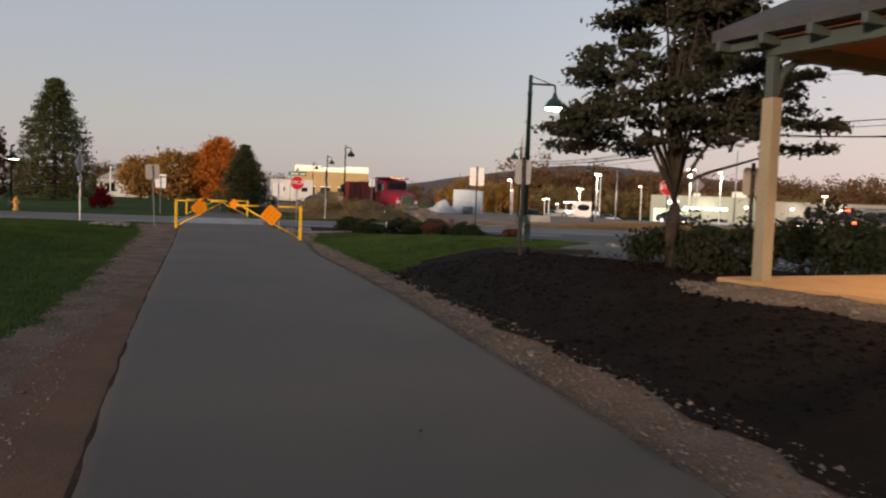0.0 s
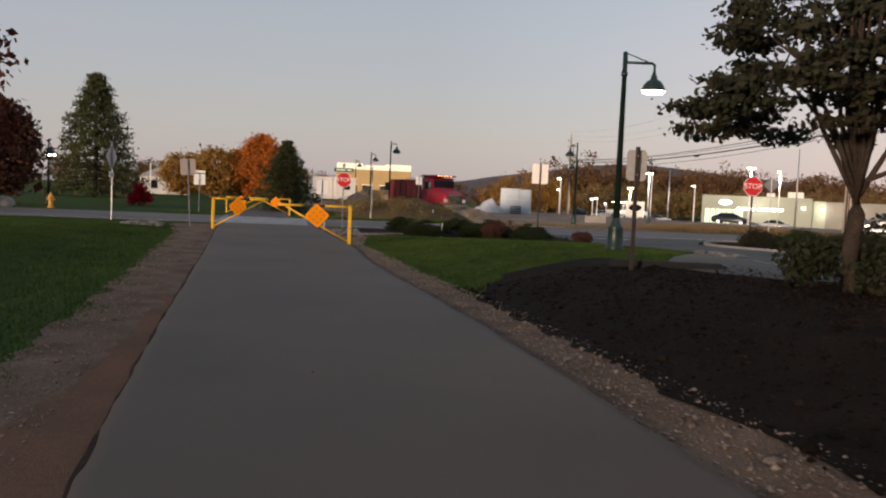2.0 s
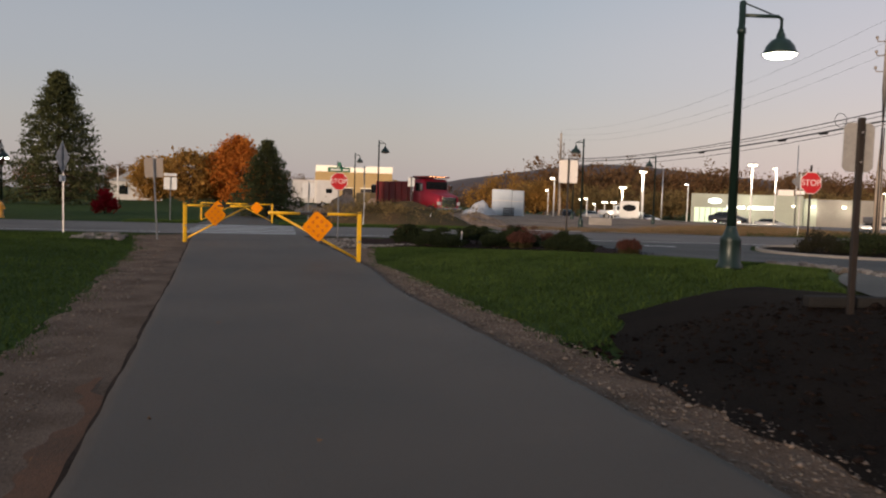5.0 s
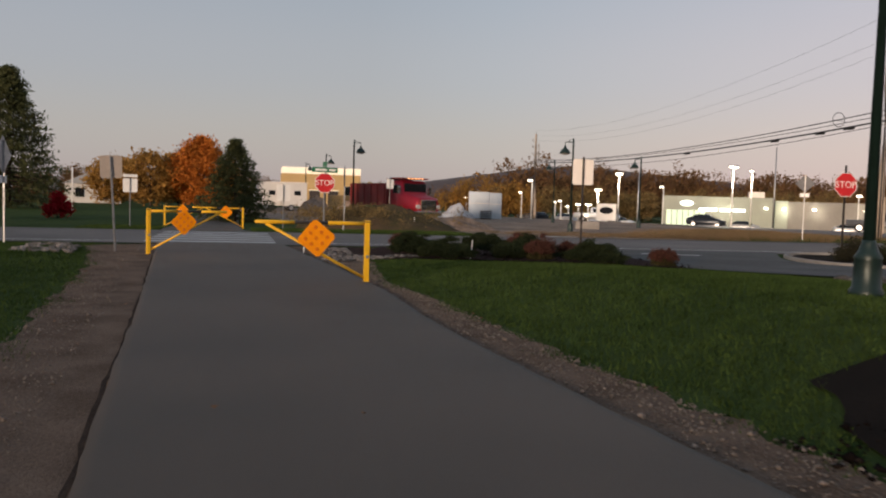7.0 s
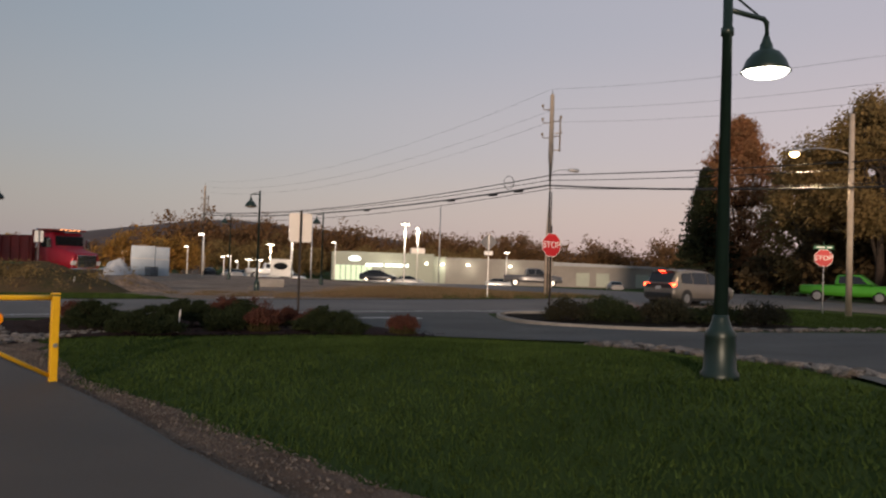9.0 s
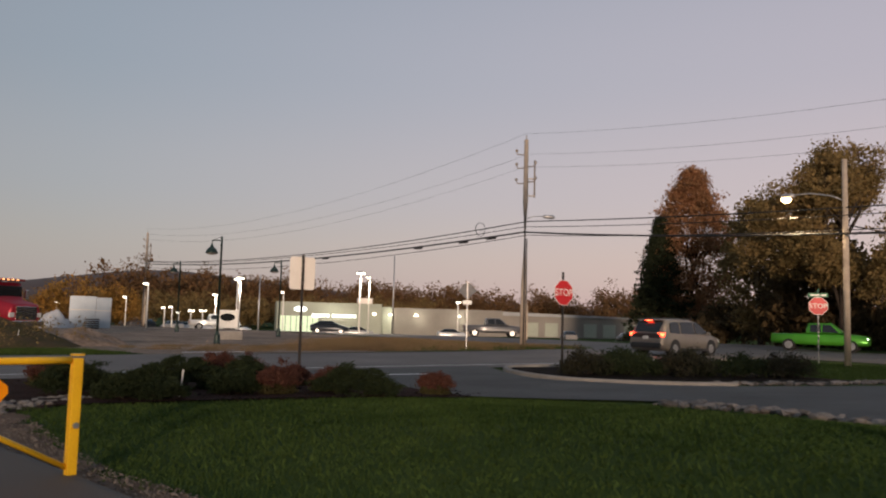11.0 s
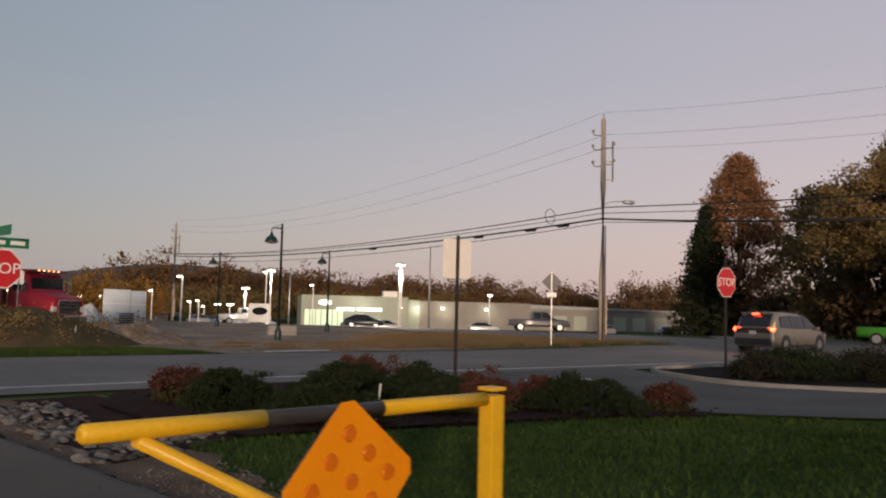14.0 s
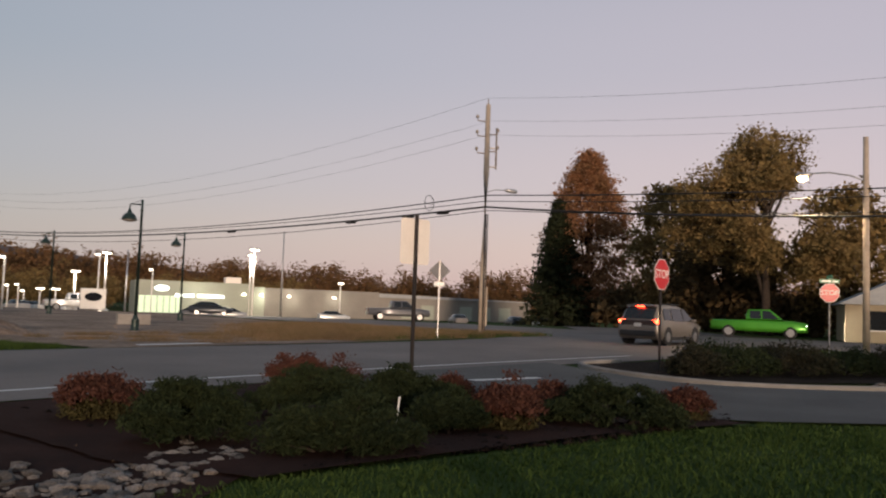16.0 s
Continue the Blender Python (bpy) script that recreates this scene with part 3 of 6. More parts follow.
rock_bed("bed of pale grey river rocks beside the trail gate", band([(2.1, 24.1), (2.2, 26.2), (2.3, 28.8)], (1, 0.1), 260, 0.95) , 0.03, 0.08)
rock_bed("pale grey river rocks spilling against the junipers", band([(2.6, 24.5), (3.4, 24.65), (4.6, 25.3)], (0, 1), 230, 0.95), 0.026, 0.07)
rock_bed("pale river rocks round the lamp base at the lawn edge", band([(9.0, 13.2), (10.2, 14.6), (11.8, 17.4), (12.2, 19.9)], (0.9, -0.3), 240, 0.75), 0.045, 0.12)
rock_bed("pale river rocks along the planting island kerb", band([(18.6, 22.1), (21, 20.5), (24.3, 19.6), (28, 19.0)], (0.2, 1), 170, 0.6), 0.05, 0.12)
rock_bed("grey river rocks in the ditch beside the road sign", band([(-3.4, 25.4), (-3.9, 29.2)], (-1, 0.1), 110, 1.3), 0.035, 0.1)

# fallen leaves on the trail and its edges
def fallen(n):
    y = rng.uniform(-2.5, 29, n)
    u = rng.beta(0.22, 0.22, n)
    return edge_x(SHOULDER_L, y) + (edge_x(SHOULDER_R, y) - edge_x(SHOULDER_L, y)) * u, y


fx, fy = fallen(60)
fa, fs = rng.uniform(0, 6.28, 60), rng.uniform(0.015, 0.032, 60)
fz = lie(fx, fy) + 0.05
fv = np.stack([np.stack([fx + np.cos(fa + k) * fs * w, fy + np.sin(fa + k) * fs * w, fz + dz], 1) for k, w, dz in ((0, 1, 0.012), (1.57, 0.6, -0.004), (3.14, 1, 0.008), (4.71, 0.6, -0.006))], 1).reshape(-1, 3)
tagged(new("fallen_leaves", np_mesh("fallen_leaves", fv, np.arange(240).reshape(-1, 4), M["leaf_brown"])), "curled brown fallen leaves on the trail", "leaves", kind="stuff")

# ---- yellow swing gates ----
def swing_gate(x, y, rz, length, label, hgt=1.04, side=-1, mark=0.43, tilt=0.0):
    g = thing("swing_gate", pose(x, y, H(x, y), 0, 0, rz), label, "gate", "yellow trail gates")
    bm = bmesh.new()
    box(bm, (0, 0, (hgt + 0.03) / 2 - 0.05), (0.085, 0.085, hgt + 0.07), 0.008)
    part("post", bm, M["yellow"], g)
    bm = bmesh.new()
    box(bm, (0, 0, hgt + 0.028), (0.095, 0.095, 0.018), 0.006)
    part("post_cap", bm, M["yellow"], g)
    zt = hgt - 0.018
    for a, b, m, nm in ((0.05, 0.36 * length, "yellow", "top_rail"), (0.36 * length, 0.66 * length, "black", "grip_sleeve"), (0.66 * length, length, "yellow", "top_rail")):
        bm = bmesh.new()
        r = 0.029 if m == "black" else 0.032
        tube(bm, [(a, 0, zt), ((a + b) / 2, 0, zt), (b, 0, zt), (b + (0.012 if b == length else 0), 0, zt)], [r, r, r, 0.02 if b == length else r], 14)
        part(nm, bm, M[m], g, "black wrapped sleeve" if m == "black" else "")
    bm = bmesh.new()
    rod(bm, (0.04, 0, 0.10), (0.91 * length, 0, zt - 0.03), 0.025, n=12)
    part("brace", bm, M["yellow"], g)
    bm = bmesh.new()
    rod(bm, (0, side * 0.07, 0.46), (0, side * 0.05, 0.46), 0.028, n=6)
    part("bolt", bm, M["steel"], g, "galvanised bolt")
    # end-of-road marker with nine reflectors
    s = 0.335
    c = Vector((mark * length, side * 0.062, 0.765))
    bm = bmesh.new()
    pts = []
    for k in range(4):
        a0 = math.pi / 2 * k
        for d in (-0.10, 0.10):
            pts.append((s * (math.cos(a0 + d) - 0.0) * (1 / (abs(math.cos(a0 + d)) + abs(math.sin(a0 + d)))), s * math.sin(a0 + d) / (abs(math.cos(a0 + d)) + abs(math.sin(a0 + d)))))
    ca, sa = math.cos(radians(tilt)), math.sin(radians(tilt))
    turn = [(c.x + px * ca - pz * sa, c.z + px * sa + pz * ca) for px, pz in pts]
    prism(bm, turn, c.y - 0.004, c.y + 0.004)
    mk = part("marker_plate", bm, M["orange"], g, "orange diamond marker plate")
    for i in (-1, 0, 1):
        for j in (-1, 0, 1):
            u, v = (i - j) * 0.092, (i + j) * 0.092
            u, v = u * ca - v * sa, u * sa + v * ca
            bm = bmesh.new()
            rod(bm, (c.x + u, c.y + side * 0.004, c.z + v), (c.x + u, c.y + side * 0.011, c.z + v), 0.033, 0.028, n=14)
            part("reflector", bm, M["button"], mk)
    bm = bmesh.new()
    prism(bm, [(c.x + (px - c.x) * 0.97, c.z + (pz - c.z) * 0.97) for px, pz in turn], c.y - side * 0.022 - 0.005, c.y - side * 0.022 + 0.005)
    part("backing_plate", bm, M["black"], g, "dark backing plate")
    return g


swing_gate(2.365, 19.35, 183, 1.86, "yellow steel swing gate with orange diamond marker beside the trail", side=1, mark=0.468, tilt=-5)
swing_gate(-1.83, 25.88, 25, 1.95, "yellow steel swing gate with orange diamond marker at the lawn side")
swing_gate(0.42, 45.3, 186, 1.85, "far yellow swing gate beyond the road crossing", 0.98, 1)
swing_gate(-3.1, 45.0, 8, 1.85, "far yellow swing gate beyond the road crossing", 0.98)


# ---- street lamps with bell shades ----
def street_lamp(x, y, z_top, rz, arm, lit, label, group, bell=1.0):
    z0 = H(x, y)
    h = z_top - z0
    g = thing("street_lamp", pose(x, y, z0, 0, 0, rz), label, "street lamp", group)
    bm = bmesh.new()
    lathe(bm, [(0.20, -0.05), (0.20, 0.05), (0.17, 0.09), (0.155, 0.42), (0.165, 0.46), (0.12, 0.52), (0.085, 0.62), (0.08, 0.66)], 16)
    part("base", bm, M["lamp_green"], g)
    bm = bmesh.new()
    lathe(bm, [(0.072, 0.6), (0.05, h - 0.5), (0.066, h - 0.5), (0.066, h - 0.42), (0.05, h - 0.42), (0.05, h - 0.02), (0.02, h)], 14)
    part("pole", bm, M["lamp_green"], g)
    bm = bmesh.new()
    za = h - 0.22
    tube(bm, [(0.04, 0, za), (arm * 0.6, 0, za), (arm - 0.06, 0, za + 0.005), (arm, 0, za - 0.03), (arm, 0, za - 0.2)], 0.028, 10)
    tube(bm, [(0.04, 0, za + 0.18), (arm * 0.35, 0, za + 0.12), (arm * 0.8, 0, za + 0.02)], 0.012, 6)
    part("arm", bm, M["lamp_green"], g)
    bm = bmesh.new()
    b = bell
    lathe(bm, [(0.035 * b, 0.0), (0.05 * b, -0.06 * b), (0.07 * b, -0.1 * b), (0.075 * b, -0.15 * b), (0.15 * b, -0.19 * b), (0.22 * b, -0.28 * b), (0.25 * b, -0.36 * b), (0.28 * b, -0.41 * b), (0.27 * b, -0.415 * b), (0.24 * b, -0.36 * b), (0.1 * b, -0.24 * b)], 24, (arm, 0, za - 0.18))
    sh = part("shade", bm, M["lamp_green"], g, "bell-shaped metal shade")
    bm = bmesh.new()
    lathe(bm, [(0.25 * b, -0.395 * b), (0.255 * b, -0.41 * b), (0.2 * b, -0.455 * b), (0.06 * b, -0.48 * b)], 24, (arm, 0, za - 0.18))
    part("lens", bm, M["lamp_glow"] if lit else M["insul"], sh, "glowing lens" if lit else "")
    if lit:
        li = new("lamp_light", bpy.data.lights.new("lamp_light", "SPOT"))
        li.data.energy, li.data.color, li.data.spot_size, li.data.spot_blend, li.data.shadow_soft_size = 55, (1.0, 0.9, 0.72), radians(150), 0.6, 0.2
        li.matrix_world = look(g.matrix_basis @ Vector((arm, 0, za - 0.72)), g.matrix_basis @ Vector((arm, 0.001, za - 3)))
    return g


street_lamp(7.575, 13.84, 4.56, -8, 0.62, True, "dark green street lamp with lit bell shade on the lawn", "bell street lamps", 0.95)
for x, y, zt, rz in ((19.35, 50.1, 5.45, 150), (30.35, 62.4, 5.45, 150), (27.1, 72, 5.5, 150), (8.0, 62.1, 5.65, -20), (8.1, 81.8, 5.7, -20), (8.0, 104, 5.8, -20)):
    street_lamp(x, y, zt, rz, 0.48, False, "tall dark street lamp with unlit bell shade", "bell street lamps", 1.2)
street_lamp(-14.8, 52.7, 3.9, -60, 0.5, True, "street lamp with lit shade beside the conifer", "bell street lamps", 1.2)


# ---- road signs ----
def text_mesh(word, size, depth, name="lettering"):
    cu = bpy.data.curves.new(name, "FONT")
    cu.body, cu.size, cu.align_x, cu.align_y, cu.extrude = word, size, "CENTER", "CENTER", depth
    tmp = bpy.data.objects.new(name, cu)
    scene.collection.objects.link(tmp)
    bpy.context.view_layer.update()
    me = bpy.data.meshes.new_from_object(tmp.evaluated_get(bpy.context.evaluated_depsgraph_get()))
    bpy.data.objects.remove(tmp)
    return me


STOP = text_mesh("STOP", 0.30, 0.002)
STOP.materials.clear()
STOP.materials.append(M["sign_white"])


def octagon(r):
    return [(r * math.cos(math.pi / 8 + k * math.pi / 4) / math.cos(math.pi / 8), r * math.sin(math.pi / 8 + k * math.pi / 4) / math.cos(math.pi / 8)) for k in range(8)]


def post_part(g, h, kind, r=0.03):
    bm = bmesh.new()
    if kind == "brown":
        box(bm, (0, 0.03, h / 2 - 0.1), (0.055, 0.045, h + 0.2), 0.005)
        part("post", bm, M["brown_post"], g)
    else:
        box(bm, (-0.012, 0.03, h / 2 - 0.1), (0.006, 0.04, h + 0.2))
        box(bm, (0.012, 0.03, h / 2 - 0.1), (0.006, 0.04, h + 0.2))
        box(bm, (0, 0.05, h / 2 - 0.1), (0.05, 0.005, h + 0.2))
        part("post", bm, M["steel"], g)


def stop_sign(x, y, zc, rz, width, post, h, label, plate=False):
    """An octagonal sign whose face looks along its own -y."""
    z0 = H(x, y)
    g = thing("stop_sign", pose(x, y, z0, 0, 0, rz), label, "road sign", "road signs")
    zc -= z0
    post_part(g, h - z0, post)
    bm = bmesh.new()
    prism(bm, [(px, pz + zc) for px, pz in octagon(width / 2)], -0.003, 0.001)
    rim = part("border", bm, M["sign_white"], g)
    bm = bmesh.new()
    prism(bm, [(px, pz + zc) for px, pz in octagon(width / 2 - 0.018)], -0.006, -0.0031)
    part("face", bm, M["sign_red"], g, "red face")
    ob = new("lettering", STOP)
    ob.parent = g
    k = width / 0.76
    ob.matrix_basis = pose(0, -0.009, zc, 90, 0, 0) @ Matrix.Diagonal((k, k, 1, 1))
    bm = bmesh.new()
    prism(bm, [(px, pz + zc) for px, pz in octagon(width / 2)], 0.0012, 0.004)
    part("back", bm, M["alu"], g)
    if plate:
        for dz, ang in ((0.10, 0), (0.27, 90)):
            bm = bmesh.new()
            box(bm, (0, 0, 0), (0.76, 0.006, 0.15), 0.002)
            p = part("name_plate", bm, M["sign_green"], g, "green street name plate", at=pose(0, 0.02, zc + width / 2 + dz, 0, 0, ang))
            for bx, bw in ((-0.12, 0.34), (0.22, 0.2)):
                bm = bmesh.new()
                box(bm, (bx, -0.0045, 0), (bw, 0.003, 0.06))
                part("legend_bar", bm, M["sign_white"], p)
    return g


stop_sign(2.70, 31.0 - 1.2, 1.90, 4, 0.58, "steel", 2.2, "red octagonal stop sign with green name plates on a steel post", True)
stop_sign(18.54, 26.96, 2.344, -6, 0.74, "brown", 2.95, "red octagonal stop sign on a dark brown post at the driveway")
stop_sign(34.72, 26.26, 2.45, -62, 0.74, "steel", 3.0, "red stop sign on a steel post beside the wooden pole", True)


def panel_sign(x, y, rz, h, w, ph, zc, post, face, label, lean=0.0, diamond=False, plate=False):
    z0 = H(x, y)
    g = thing("road_sign", pose(x, y, z0, 0, lean, rz), label, "road sign", "road signs")
    post_part(g, h, post)
    bm = bmesh.new()
    if diamond:
        r = w * 0.7071
        prism(bm, [(0, zc - r), (r, zc), (0, zc + r), (-r, zc)], 0.053, 0.057)
    else:
        c = 0.04
        prism(bm, [(-w / 2 + c, zc - ph / 2), (w / 2 - c, zc - ph / 2), (w / 2, zc - ph / 2 + c), (w / 2, zc + ph / 2 - c), (w / 2 - c, zc + ph / 2), (-w / 2 + c, zc + ph / 2), (-w / 2, zc + ph / 2 - c), (-w / 2, zc - ph / 2 + c)], 0.054, 0.058)
    part("panel", bm, M[face], g)
    for dz in (-0.3, 0.3):
        bm = bmesh.new()
        rod(bm, (0, 0.0, zc + dz * ph), (0, 0.005, zc + dz * ph), 0.012, n=8)
        part("bolt", bm, M["steel"], g)
    if plate:
        bm = bmesh.new()
        box(bm, (0, 0.056, zc - w * 0.7071 - 0.12) if diamond else (0, 0.056, zc + ph / 2 + 0.12), (0.45 if diamond else 0.6, 0.004, 0.2 if diamond else 0.13), 0.002)
        part("plate", bm, M["sign_white"], g)
    return g


panel_sign(10.13, 27.9, -12, 2.9, 0.62, 0.76, 2.45, "brown", "alu", "pale back of a speed sign on a brown post")
panel_sign(5.88, 9.0, -6, 1.82, 0.30, 0.45, 1.55, "brown", "sign_grey", "back of a parking sign on a brown post in mulch")
panel_sign(8.91, 6.43, -10, 1.75, 0.30, 0.45, 1.45, "brown", "sign_beige", "back of a parking sign on a brown post by the shrubs")
panel_sign(27.93, 40.64, -48, 3.4, 0.66, 0.66, 2.95, "steel", "sign_dark", "grey back of a diamond warning sign on a steel post", diamond=True, plate=True)
panel_sign(-5.86, 29.62, 82, 2.75, 0.75, 0.75, 2.35, "steel", "steel", "diamond warning sign edge-on on a steel post", diamond=True, plate=True)
panel_sign(-2.66, 26.6, 8, 2.3, 0.5, 0.55, 2.05, "steel", "sign_beige", "beige back of a road sign on a leaning steel post", lean=-3)
panel_sign(2.2, 43.0, 8, 2.1, 0.62, 0.76, 1.72, "steel", "sign_white", "white rectangular road sign beyond the crossing")
g = panel_sign(-4.4, 43.3, 5, 2.15, 0.6, 0.6, 1.85, "steel", "sign_white", "white back of a road sign with top plate", plate=True)
panel_sign(4.97, 42.8, 80, 3.0, 0.75, 0.75, 2.55, "steel", "steel", "diamond warning sign edge-on beyond the crossing", diamond=True)
panel_sign(9.4, 55.4, 5, 2.9, 0.45, 0.6, 2.6, "steel", "sign_white", "small white sign on a post beside the mound")


# ---- trees and shrubs ----
def leaf_mesh(name, centres, spread, per, size, material, flat=1.0, seed=1, slim=0.55):
    """Many small leaf blades scattered in clumps round the given centres."""
    r = np.random.default_rng(seed)
    c = np.repeat(np.asarray(centres, float), per, 0)
    n = len(c)
    p = c + r.normal(0, 1, (n, 3)) * np.array([spread, spread, spread * flat])
    u = r.normal(0, 1, (n, 3))
    u /= np.linalg.norm(u, axis=1)[:, None]
    w = np.cross(u, r.normal(0, 1, (n, 3)))
    w /= np.linalg.norm(w, axis=1)[:, None]
    s = size * np.exp(r.normal(0, 0.3, n))[:, None]
    v = np.stack([p - u * s, p + w * s * slim, p + u * s, p - w * s * slim], 1).reshape(-1, 3)
    return np_mesh(name, v, np.arange(4 * n).reshape(-1, 4), M[material])


def crown_centres(n, h0, h1, r, shape, seed, gap=0.0, squash=1.0):
    rr = np.random.default_rng(seed)
    out = []
    tries = 0
    while len(out) < n and tries < n * 30:
        tries += 1
        u = rr.uniform(0, 1)
        if shape == "cone":
            lim = (1 - u) ** 1.15 * (0.82 + 0.18 * math.cos(u * 40)) + 0.03
        elif shape == "fan":
            lim = (1.0 if u < 0.2 else 1 - 0.8 * ((u - 0.2) / 0.8) ** 1.05) * (0.9 + 0.14 * math.sin(u * 26))
        elif shape == "egg":
            lim = math.sin(math.pi * min(1, (u * 0.9 + 0.1)) ** 0.8) ** 0.7
        elif shape == "lobes":
            lim = 1.0
        elif shape == "vase":
            lim = (0.5 + 0.5 * math.sin(math.pi * (0.18 + 0.75 * u))) * (1 if u < 0.8 else (1 - (u - 0.8) * 2.6))
        else:
            lim = math.sin(math.pi * (0.06 + 0.9 * u)) ** 0.55
        a = rr.uniform(0, 2 * math.pi)
        q = math.sqrt(rr.uniform(0.12, 1.0)) * lim * r
        p = Vector((q * math.cos(a), q * math.sin(a) * squash, h0 + u * (h1 - h0)))
        if shape == "lobes":
            lr = random.Random(seed * 100 + int(rr.integers(0, 17)))
            la, lq, lu = lr.uniform(0, 6.283), lr.uniform(0.15, 0.72), lr.uniform(0.12, 0.86)
            lq *= 1.0 - 0.75 * max(0.0, lu - 0.45)
            d = rr.normal(0, 1, 3)
            d = d / np.linalg.norm(d) * rr.uniform(0.4, 1.0) ** 0.5 * r * lr.uniform(0.28, 0.42)
            p = Vector((lq * r * math.cos(la) + d[0], lq * r * math.sin(la) + d[1], h0 + (0.1 + lu * 0.82) * (h1 - h0) + d[2] * 0.75))
        lump = noise.noise(p * (2.4 / max(r, 0.3)) + Vector((seed * 3.1, 0, 0)))
        if lump < gap - 0.35:
            continue
        p.x *= 1 + 0.16 * lump
        p.y *= 1 + 0.16 * lump
        out.append(tuple(p))
    return out


def tree(x, y, h, r, h0, shape, material, label, category="tree", n=200, per=40, size=0.15, spread=0.35, trunk=0.16, limbs=8, seed=1, flat=0.7, gap=0.0, stems=1, name="tree", group="", squash=1.0):
    g = thing(name, pose(x, y, H(x, y)), label, category, group)
    cs = crown_centres(n, h0, h, r, shape, seed, gap, squash)
    bm = bmesh.new()
    rr = random.Random(seed)
    if stems == 1:
        top = h * (0.92 if shape == "cone" else 0.72)
        tube(bm, [(0, 0, -0.15), (0.01, 0, h0 * 0.5), (rr.uniform(-.1, .1) * trunk, rr.uniform(-.3, .3) * trunk, h0 + 0.1), (0, 0, top)], [trunk * 1.35, trunk, trunk * 0.85, trunk * 0.15], 9)
        fork = (h0 * 0.75, top * 0.8)
    else:
        tube(bm, [(0, 0, -0.15), (0, 0.01, h0 * 0.25), (0.03, 0, h0 * 0.5), (0.02, 0, h0 * 0.68)], [trunk * 1.35, trunk, trunk * 0.95, trunk * 0.7], 10)
        fork = (h0 * 0.56, h0 * 0.68)
    far = sorted(cs, key=lambda p: -(p[0] ** 2 + p[1] ** 2 + (p[2] - h0) ** 2))
    for k in range(limbs):
        e = Vector(far[int(k * len(far) * (0.85 if stems > 1 else 0.6) / limbs)])
        s = Vector((0, 0, rr.uniform(*fork)))
        if stems == 1:
            s.z = min(s.z, max(e.z - 0.2 * r, h0 * 0.6))
        m1 = s.lerp(e, 0.35) + Vector((rr.uniform(-.1, .1) * r, rr.uniform(-.1, .1) * r, (0.03 if stems > 1 else 0.04) * r))
        m2 = s.lerp(e, 0.7) + Vector((rr.uniform(-.08, .08) * r, rr.uniform(-.08, .08) * r, 0.05 * r))
        if stems > 1:
            d = e - s
            m1 = s + Vector((d.x * 0.22 + rr.uniform(-.05, .05) * r, d.y * 0.22 + rr.uniform(-.05, .05) * r, d.z * 0.36))
            m2 = s + Vector((d.x * 0.62 + rr.uniform(-.06, .06) * r, d.y * 0.62 + rr.uniform(-.06, .06) * r, d.z * 0.76))
        w = trunk * 0.4
        tube(bm, [s, m1, m2, e], [w, w * 0.7, w * 0.42, w * 0.12], 6)
        for q in range(3):
            e2 = Vector(far[rr.randrange(len(far))])
            if (e2 - m2).length < r * 0.75:
                tube(bm, [m2, m2.lerp(e2, 0.5) + Vector((0, 0, 0.05 * r)), e2], [w * 0.36, w * 0.25, w * 0.08], 5)
    part("trunk", bm, M["bark"], g)
    ob = new("crown", leaf_mesh("crown", cs, spread, per, size, material, flat, seed))
    ob.parent = g
    return g


def spruce(x, y, h, r, material, label, whorls=34, seed=1, size=0.13, per=12, group=""):
    """A conifer with drooping branches in whorls, thinning to a pointed leader."""
    g = thing("conifer", pose(x, y, H(x, y)), label, "tree", group)
    rr = random.Random(seed)
    bm = bmesh.new()
    tube(bm, [(0, 0, -0.2), (0.02, 0, h * 0.35), (0, 0.02, h * 0.75), (0, 0, h)], [0.022 * h, 0.016 * h, 0.008 * h, 0.002 * h], 9)
    cs = [(0, 0, h * k) for k in (0.95, 0.97, 0.99)]
    for i in range(whorls):
        u = 0.05 + 0.92 * (i / (whorls - 1)) ** 0.95
        reach = r * (1 - u) ** 0.88 * (0.8 + 0.2 * min(1.0, u / 0.16)) * rr.uniform(0.9, 1.08)
        for k in range(10):
            a = 2 * math.pi * (k + rr.random() * 0.8) / 10 + i * 1.9
            q = max(reach * rr.uniform(0.68, 1.1), 0.05 * r)
            ca, sa = math.cos(a), math.sin(a)
            drop = q * rr.uniform(0.10, 0.30) * (1.2 - u)
            line = [(f * q * ca, f * q * sa, u * h + 0.05 * q * f - drop * f ** 1.6 * (1.25 - 0.45 * f)) for f in (0.15, 0.4, 0.6, 0.78, 0.9, 1.0)]
            cs += line[1:] if q > 0.4 * r else line[2:]
            if k % 3 == 0:
                tube(bm, [(0, 0, u * h), line[2], line[5]], [0.005 * h * (1.1 - u), 0.003 * h * (1.1 - u), 0.001 * h], 4)
    part("trunk", bm, M["bark"], g)
    ob = new("crown", leaf_mesh("crown", cs, 0.032 * h ** 0.5 * r ** 0.5, per, size, material, 0.42, seed, 0.3))
    ob.parent = g
    return g


